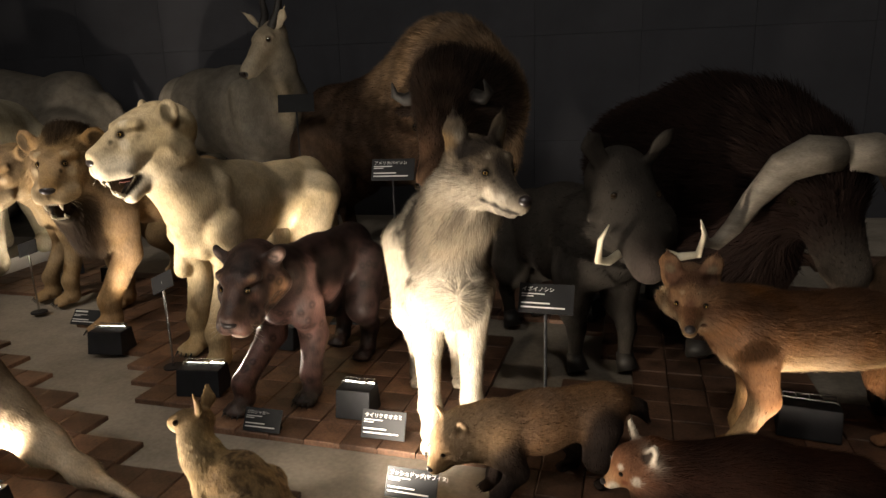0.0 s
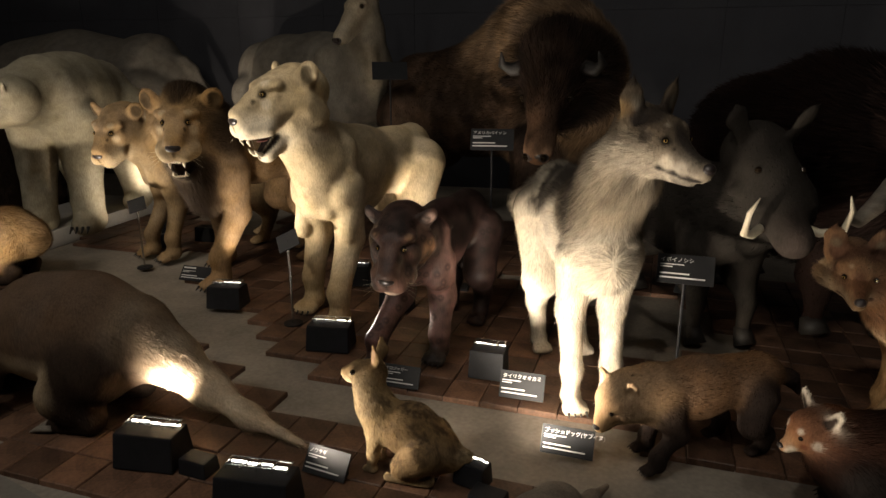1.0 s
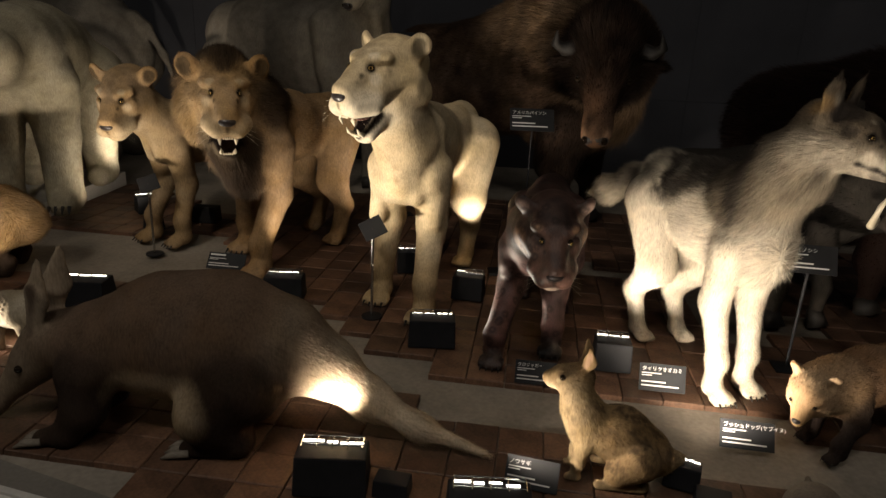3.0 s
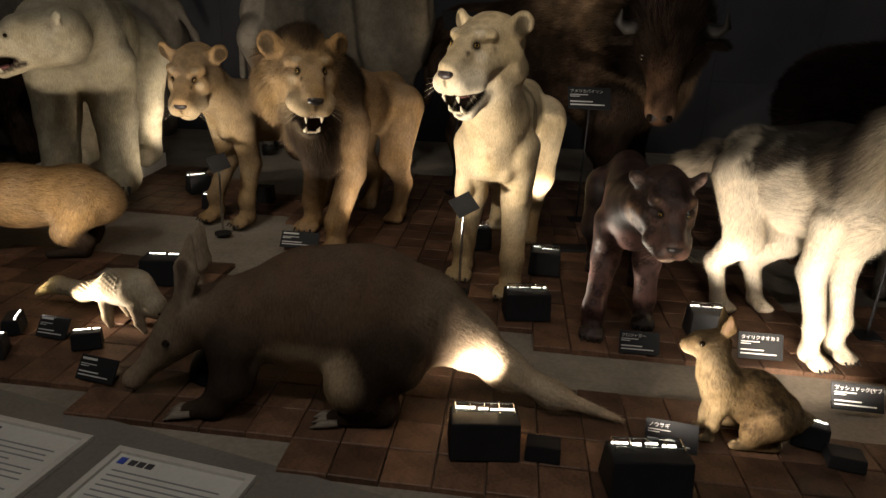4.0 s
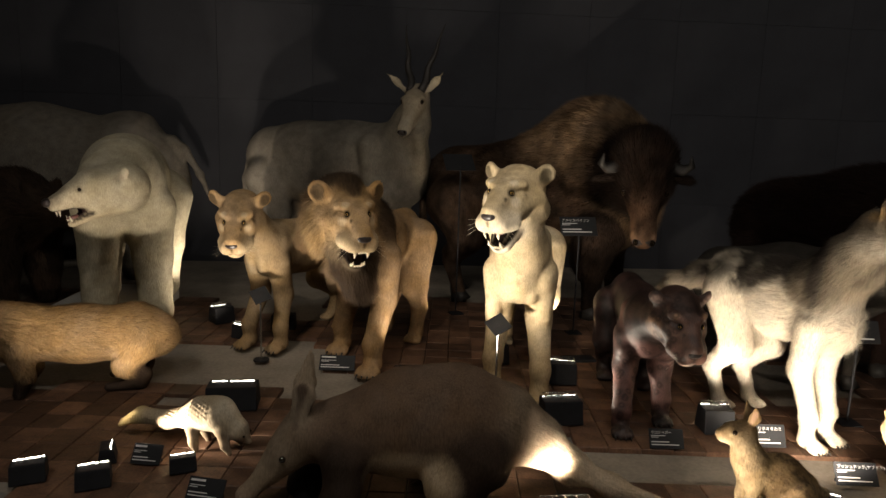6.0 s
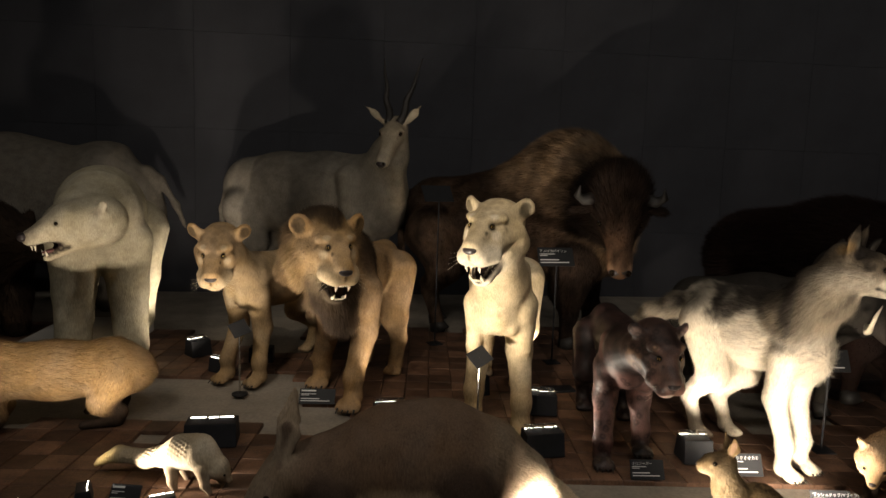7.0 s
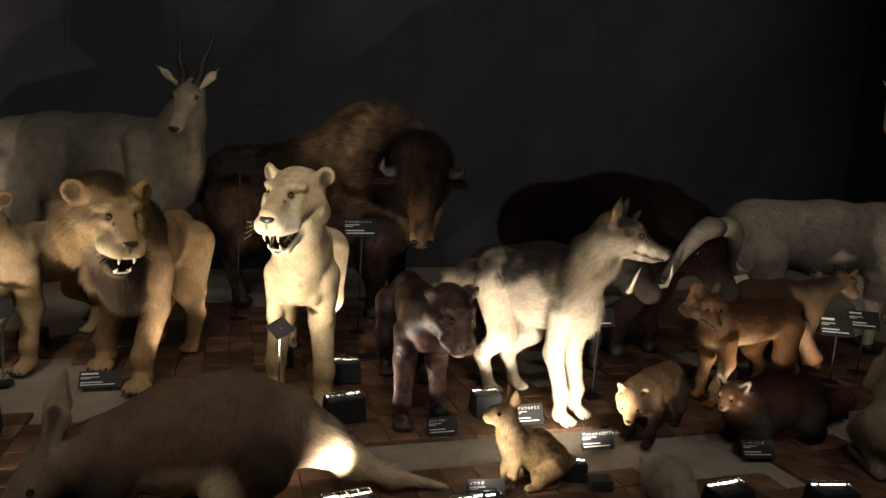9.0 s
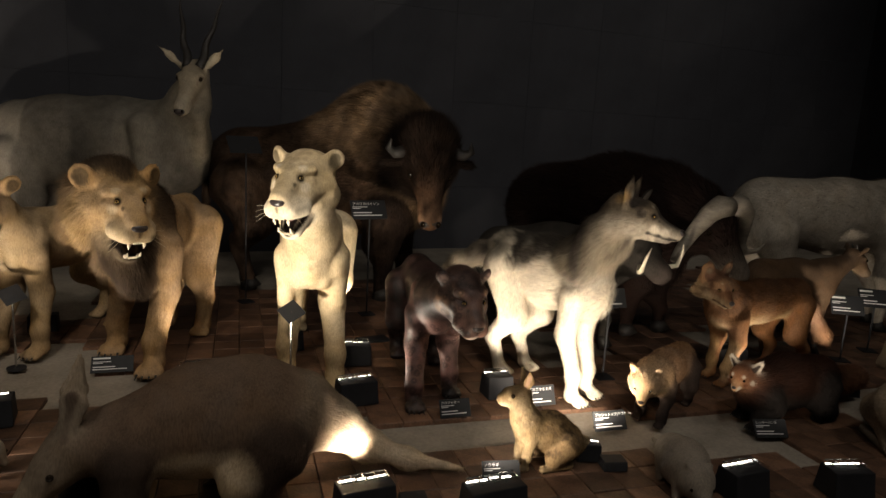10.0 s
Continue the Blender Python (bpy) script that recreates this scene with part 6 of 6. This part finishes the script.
# ---------------------------------------------------------------- lamps, labels and stands
def lamp_box(x, y, yaw, target, watts, w=0.2, d=0.13, h=0.11, cone=75, lit=True, wire=True, blend=0.6, up=0.02):
    """A black wedge-backed floor lamp: it throws its light away from the visitors, through a slot at the top."""
    m = pose(x, y, 0.004, 0, 0, yaw)
    ob = tagged(empty("floor_lamp", m), "black steel floor lamp with a wire guard on the tiles", "lamp", "floor lamps")
    part("housing", block((-w / 2, -d / 2, 0), (w / 2, d / 2, h), 0.005, taper=(0.97, 0.72)), BLACK, ob)
    # broken glowing strips stand in for the glints on the wire guard
    strips = bmesh.new()
    pick = random.Random(int(1000 * (x + 9) + 77 * y))
    u = -0.42
    while u < 0.38:
        v = min(0.42, u + pick.uniform(0.08, 0.3))
        mid = d * pick.uniform(0.2, 0.27)
        bmesh.ops.create_cube(strips, size=1, matrix=Matrix.Translation(((u + v) / 2 * w, mid, h)) @ Matrix.Diagonal(((v - u) * w, d * pick.uniform(0.03, 0.06), 0.005, 1)))
        u = v + pick.uniform(0.01, 0.07)
    part("lamp_glow", strips, GLOW if lit else BLACK, ob, "bright glow put in for lamp face and glints")
    if wire:
        bm = rod((-w * 0.42, 0.0, h + 0.012), (w * 0.42, 0.0, h + 0.012), 0.0025, sides=6)
        rod((-w * 0.42, d * 0.3, h + 0.014), (w * 0.42, d * 0.3, h + 0.014), 0.0025, sides=6, bm=bm)
        for i in range(5):
            u = (-0.42 + 0.21 * i) * w
            rod((u, -0.01, h + 0.0125), (u, d * 0.32, h + 0.0145), 0.0018, sides=6, bm=bm)
            rod((u, 0.0, h - 0.004), (u, 0.0, h + 0.012), 0.0018, sides=6, bm=bm)
        part("wire_guard", bm, CHROME, ob, "bare steel wire guard")
    if watts:
        src = m @ Vector((0, d * 0.36 + 0.05, h + up))
        spot(src, target, watts, cone, blend)
    return ob


def bars(name, parent, x0, z0, widths, height, gap, mat, y=-0.0035):
    """Rows of print too small to read."""
    for i, wdt in enumerate(widths):
        part(name, block((x0, y - 0.001, z0 - i * gap - height), (x0 + wdt, y, z0 - i * gap)), mat, parent)


def words(text, parent, x, z, size, mat, y=-0.004):
    data = bpy.data.curves.new("text", "FONT")
    data.body, data.size = text, size
    tmp = bpy.data.objects.new("text", data)
    scene.collection.objects.link(tmp)
    bpy.context.view_layer.update()
    me = bpy.data.meshes.new_from_object(tmp.evaluated_get(bpy.context.evaluated_depsgraph_get()))
    bpy.data.objects.remove(tmp)
    me.materials.clear()
    me.materials.append(mat)
    ob = new("lettering", me)
    ob.parent = parent
    ob.matrix_local = pose(x, y, z, 90, 0, 0)
    return ob


def label(x, y, yaw, title, w=0.15, h=0.085, lean=35, z=0.0, stand=0.0):
    """A black label plate with white print, leaning back on a foot, or on a post of its own."""
    ob = tagged(empty("label", pose(x, y, z, 0, 0, yaw)), "black label plate with white print " + ("on a thin black post" if stand else "propped on the floor"), "label", "labels")
    m = pose(0, 0, stand + 0.006, -lean, 0, 0)
    plate = part("plate", block((-w / 2, -0.003, 0), (w / 2, 0.003, h), 0.001, m), PLATE, ob)
    face = empty("print", Matrix.Identity(4))
    face.parent, face.matrix_local = ob, m
    if title == 'bare':
        pass
    elif title:
        words(title, face, -w * 0.45, h * 0.74, h * 0.18, PRINT)
    else:
        bars("print_line", face, -w * 0.45, h * 0.9, [w * 0.4], h * 0.09, 0.02, PRINT)
    if title != "bare":
        bars("print_line", face, -w * 0.45, h * 0.66, [w * 0.42, w * 0.22], h * 0.03, h * 0.08, PRINT)
        bars("print_line", face, -w * 0.45, h * 0.36, [w * 0.52, w * 0.8], h * 0.045, h * 0.14, PRINT)
    if stand:
        bm = rod((0, 0.012, 0.0), (0, 0.012, stand + 0.03), 0.006, sides=8)
        part("post", bm, BLACK, ob)
        part("foot", block((-0.05, -0.04, 0), (0.05, 0.06, 0.006), 0.001), BLACK, ob)
    else:
        part("prop", block((-w * 0.4, 0.01, 0), (w * 0.4, 0.05, 0.012), 0.002), BLACK, ob)
    return ob


lamp_box(-1.27, 1.44, 3, (-1.31, 1.66, 0.22), 17, w=0.2, cone=118, blend=0.7, up=0.05)
lamp_box(-0.84, 1.31, 2, (-0.58, 1.6, 0.22), 13, w=0.22, cone=95)
lamp_box(-1.06, 2.36, 4, (-0.66, 2.2, 0.42), 9, w=0.19, cone=80)
spot((-2.08, 1.86, 0.1), (-1.28, 2.62, 0.86), 120, 52, 0.6)
lamp_box(-0.92, 2.88, -8, (-0.6, 4.1, 1.35), 30, w=0.15, cone=66)
lamp_box(-1.24, 3.2, 10, (-2.2, 4.9, 1.3), 18, w=0.13, cone=66)
lamp_box(-1.77, 2.72, 4, (-1.8, 3.4, 0.65), 10, w=0.18, cone=80)
lamp_box(-2.62, 2.53, 4, (-2.12, 3.0, 0.85), 44, w=0.24, d=0.15, cone=62, wire=False)
spot((-2.66, 2.66, 0.14), (-2.74, 3.3, 0.8), 30, 60, 0.6)
lamp_box(-0.35, 2.26, -4, (-0.1, 2.55, 0.5), 12, w=0.14, cone=110)
lamp_box(-0.28, 1.55, -20, (0.04, 2.12, 0.42), 54, w=0.1, d=0.07, h=0.07, wire=False, cone=112, blend=0.7, up=0.005)
lamp_box(-3.05, 4.0, 40, (-3.9, 5.6, 1.3), 30, w=0.14, cone=70)
lamp_box(-2.95, 1.8, 20, (-3.4, 3.2, 0.75), 60, w=0.12, d=0.1, h=0.07, wire=False, cone=62)
lamp_box(-3.2, 1.84, 20, (-3.3, 3.2, 0.6), 0, w=0.12, d=0.1, h=0.07, wire=False)
lamp_box(-2.83, 3.63, 150, (-3.2, 3.9, 0.4), 10, w=0.11, d=0.08, h=0.09, cone=90)
lamp_box(-2.98, 1.99, -70, (-2.6, 2.1, 0.12), 26, w=0.1, d=0.07, h=0.06, wire=False, cone=60)
lamp_box(0.55, 3.45, 60, (0.2, 4.2, 1.0), 6, w=0.14)
lamp_box(0.14, 1.14, 0, (0.7, 2.0, 0.5), 8, w=0.17, cone=60)
lamp_box(0.55, 1.02, -15, (1.25, 2.15, 0.45), 6, w=0.17, cone=60)
lamp_box(1.27, 2.33, -12, (1.25, 2.6, 0.4), 0, w=0.2, lit=False)
# unseen lamp added behind the red panda to light the dhole's belly
lamp_box(1.12, 1.84, 0, (1.2, 2.14, 0.42), 8, w=0.12, d=0.08, h=0.06, cone=120, wire=False)
lamp_box(1.55, 1.8, -30, (2.7, 2.7, 1.0), 20, w=0.17, cone=80)


def unseen_downlight(x, y, target, watts, cone=120):
    """A small black ceiling lamp, out of view, added for the light it throws."""
    ob = tagged(empty("unseen_ceiling_lamp", pose(x, y, 4.5)), "small black cylinder lamp added on the ceiling, out of view", "lamp", "ceiling lamps")
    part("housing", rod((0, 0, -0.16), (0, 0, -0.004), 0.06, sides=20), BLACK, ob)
    part("lamp_glow", rod((0, 0, -0.166), (0, 0, -0.16), 0.045, sides=20), GLOW, ob, "bright glow put in for lamp face and glints")
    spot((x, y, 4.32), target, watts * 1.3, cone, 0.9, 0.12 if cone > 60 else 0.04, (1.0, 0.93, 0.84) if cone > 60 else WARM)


# dim aisle lighting; the fixtures themselves are unseen
unseen_downlight(-3.4, -0.7, (-3.2, 3.2, 0.4), 75)
unseen_downlight(-1.2, -0.9, (-1.2, 3.2, 0.4), 75)
unseen_downlight(1.2, -0.9, (1.2, 3.0, 0.4), 42)
# narrow beams added to brighten lioness, lions and wolf, no such lamps known
unseen_downlight(-2.9, -1.4, (-1.27, 2.6, 0.92), 330, 13)
unseen_downlight(-3.1, -1.6, (-2.35, 3.1, 0.8), 260, 19)
unseen_downlight(-0.8, -1.4, (0.05, 2.2, 0.68), 62, 19)
# wall washers, added only to lift the dark back wall
unseen_downlight(-3.0, 2.4, (-2.6, 6.4, 1.7), 12)
unseen_downlight(0.6, 2.4, (0.8, 6.4, 1.7), 13)
unseen_downlight(4.2, 2.4, (4.0, 6.4, 1.7), 58)

label(-0.66, 2.06, -4, "クロジャガー", 0.15, 0.085, lean=30)
label(-0.2, 2.07, -4, "タイリクオオカミ", 0.165, 0.1, lean=25)
label(-0.02, 1.74, -6, "ブッシュドッグ(ヤブイヌ)", 0.165, 0.09, lean=30)
label(-0.72, 1.47, -12, "ノウサギ", 0.15, 0.085, lean=35)
label(0.68, 1.47, -16, "レッサーパンダ", 0.16, 0.085, lean=35)
label(-2.52, 1.67, -14, "", 0.14, 0.08, lean=35)
label(-2.82, 1.94, -10, "", 0.12, 0.08, lean=35)
label(-2.17, 3.02, -4, "", 0.2, 0.09, lean=40)
label(-0.6, 3.82, 5, "アメリカバイソン", 0.26, 0.14, lean=30, stand=0.68)
label(0.36, 2.33, -6, "イボイノシシ", 0.2, 0.11, lean=25, stand=0.4)
label(-1.38, 4.3, 20, "bare", 0.24, 0.14, lean=35, stand=1.08)
label(2.1, 2.2, -30, "", 0.2, 0.13, lean=30, stand=0.3)
label(2.5, 2.3, -30, "", 0.2, 0.13, lean=30, stand=0.3)


def tilted_sign(x, y, top, yaw, turn):
    """A small black square plate on a thin post with a round foot."""
    ob = tagged(empty("sign_stand", pose(x, y, 0, 0, 0, yaw)), "small black square sign on a thin steel post", "sign stand", "sign stands")
    part("post", rod((0, 0, 0), (0, 0, top), 0.006, sides=10), CHROME, ob, "thin steel post")
    part("foot", rod((0, 0, 0), (0, 0, 0.008), 0.045, sides=20), BLACK, ob)
    part("plate", block((-0.05, -0.05, -0.003), (0.05, 0.05, 0.003), 0.001, Matrix.Translation((0, 0, top)) @ pose(0, 0, 0, 42, 0, 0) @ pose(0, 0, 0, 0, 0, turn)), PLATE, ob)
    return ob


lamp_box(-2.66, 1.9, 20, (-2.6, 2.3, 0.2), 0, w=0.1, d=0.06, h=0.06, wire=False)
tilted_sign(-1.34, 2.57, 0.41, -10, 38)
tilted_sign(-2.62, 3.2, 0.39, 10, 25)

# low white plinth under the polar bear
tagged(part("plinth", block((-4.2, 3.45, -0.02), (-3.56, 4.7, 0.1), 0.006), WHITEP), "low white-painted plinth under a bear", "plinth")

# black ballast boxes and flat plates among the lamps
for x, y, yaw, w, d, h in ((-1.1, 1.42, -8, 0.1, 0.07, 0.05), (-0.22, 1.46, -15, 0.1, 0.08, 0.04), (-0.72, 3.25, 5, 0.2, 0.12, 0.012), (-2.6, 3.86, 0, 0.16, 0.1, 0.1)):
    ob = part("ballast_box", block((-w / 2, -d / 2, 0), (w / 2, d / 2, h), 0.004, taper=(0.96, 0.85)), BLACK)
    ob.matrix_world = pose(x, y, 0.002, 0, 0, yaw)
    tagged(ob, "small black metal box lying on the platform", "box", "ballast boxes")

# black round lamp hood below the aardvark's chin
hood = bmesh.new()
bmesh.ops.create_uvsphere(hood, u_segments=28, v_segments=14, radius=0.105)
bmesh.ops.delete(hood, geom=[v for v in hood.verts if v.co.z < -0.001], context="VERTS")
bmesh.ops.solidify(hood, geom=hood.faces[:], thickness=0.004)
ob = tagged(part("lamp_hood", hood, BLACK), "black domed lamp hood on the tiles", "lamp hood")
ob.location = (-2.14, 1.78, 0.004)


def board(x, y, yaw, w=0.42, d=0.36):
    """A framed printed board lying on the ledge."""
    ob = tagged(empty("info_board", pose(x, y, -0.012, 0, 0, yaw)), "framed pale information board lying on the ledge", "information board", "information boards")
    bm = bmesh.new()
    for lo, hi in (((-w / 2, -d / 2), (w / 2, -d / 2 + 0.02)), ((-w / 2, d / 2 - 0.02), (w / 2, d / 2)), ((-w / 2, -d / 2 + 0.02), (-w / 2 + 0.02, d / 2 - 0.02)), ((w / 2 - 0.02, -d / 2 + 0.02), (w / 2, d / 2 - 0.02))):
        b = block((*lo, 0), (*hi, 0.016), 0.002)
        me = bpy.data.meshes.new("tmp")
        b.to_mesh(me)
        b.free()
        bm.from_mesh(me)
        bpy.data.meshes.remove(me)
    part("frame", bm, WHITEP, ob, "pale raised frame")
    part("sheet", block((-w / 2 + 0.02, -d / 2 + 0.02, 0), (w / 2 - 0.02, d / 2 - 0.02, 0.006)), PAPER, ob)
    part("print_line", block((-w * 0.42, d * 0.34, 0.006), (-w * 0.37, d * 0.41, 0.008)), BLUE, ob, "blue printed square")
    for i in range(3):
        part("print_line", block((-w * 0.34 + i * 0.026, d * 0.345, 0.006), (-w * 0.34 + i * 0.026 + 0.02, d * 0.4, 0.008)), DARKINK, ob)
    for i in range(11):
        part("print_line", block((-w * 0.4, d * (0.26 - 0.055 * i), 0.006), (w * (0.36, 0.34, 0.37, 0.15)[i % 4], d * (0.26 - 0.055 * i) + 0.0045, 0.0072)), GREYINK, ob)
    return ob


board(-2.62, 1.27, -13)
board(-2.12, 1.14, -13)
board(-3.1, 1.42, -13)

# ---------------------------------------------------------------- tiles, last: raised brown blocks in a stepped outline
CELL, TURNED = 0.142, -5.0
grid = pose(-0.5, 1.9, 0, 0, 0, TURNED)


def covered(x, y):
    """True where the cement bed carries tiles."""
    if y < EDGE(x) + 0.03 or y > 4.9 or x < -5 or x > 3.6:
        return False
    upper = 2.02 - 0.17 * max(0, x + 0.45) if x > -0.9 else 2.02 + 0.85 * (-0.9 - x)
    lower = 1.74 - 0.36 * max(0, x + 0.6) if x > -0.9 else 1.8 + 0.62 * (-0.9 - x)
    if lower < y < upper and -2.5 < x < 0.72:
        return False
    uneven = 0.3 * noise.noise(Vector((x * 1.3 + 3, y * 1.3, 0)))
    if x < -2.3 and 2.78 + uneven < y < 3.55 + uneven:
        return False
    if 1.25 < x < 2.1 and 1.45 + uneven < y < 1.95 + uneven:
        return False
    if y > 2.6 and noise.noise(Vector((x * 0.9 + 3, y * 1.1, 0))) > 0.2:
        return False
    return True


tile_bm = block((-CELL / 2 + 0.0015, -CELL / 2 + 0.0015, -0.026), (CELL / 2 - 0.0015, CELL / 2 - 0.0015, 0.0), 0.0)
bmesh.ops.bevel(tile_bm, geom=[e for e in tile_bm.edges if all(v.co.z > -0.01 for v in e.verts)], offset=0.003, segments=1, affect="EDGES")
tile_me = bpy.data.meshes.new("tile")
tile_bm.to_mesh(tile_me)
tile_me.materials.append(TILE)
paving = tagged(empty("paving", Matrix.Identity(4)), "brown block tiles laid in a stepped outline", "paving", kind="structure")
tile_v = np.array([v.co[:] for v in tile_bm.verts])
tile_f = [[v.index for v in f.verts] for f in tile_bm.faces]
tile_bm.free()
spots_, far_v, far_f = [], [], []
for i in range(-36, 36):
    for j in range(-8, 26):
        c = grid @ Vector(((i + 0.5) * CELL, (j + 0.5) * CELL, 0))
        if covered(c.x, c.y):
            spots_.append((abs(c.x + 0.7) * 0.5 + c.y, c))
spots_.sort(key=lambda s: s[0])
rng = random.Random(4)
for n, (_, c) in enumerate(spots_):
    m = grid.copy()
    m.translation = c
    m = m @ pose(0, 0, rng.uniform(-0.003, 0.0015), rng.uniform(-0.5, 0.5), rng.uniform(-0.5, 0.5), rng.uniform(-0.6, 0.6))
    if n < 300:
        ob = new("tile", tile_me)
        ob.parent = paving
        ob.matrix_local = m
    else:
        mm = np.array(m)
        far_f += [[k + len(far_v) * len(tile_v) for k in f] for f in tile_f]
        far_v.append(tile_v @ mm[:3, :3].T + mm[:3, 3])
me = bpy.data.meshes.new("far_tiles")
me.from_pydata(np.concatenate(far_v).tolist(), [], far_f)
me.materials.append(TILE)
ob = new("far_tiles", me)
ob.parent = paving
tagged(ob, kind="stuff")
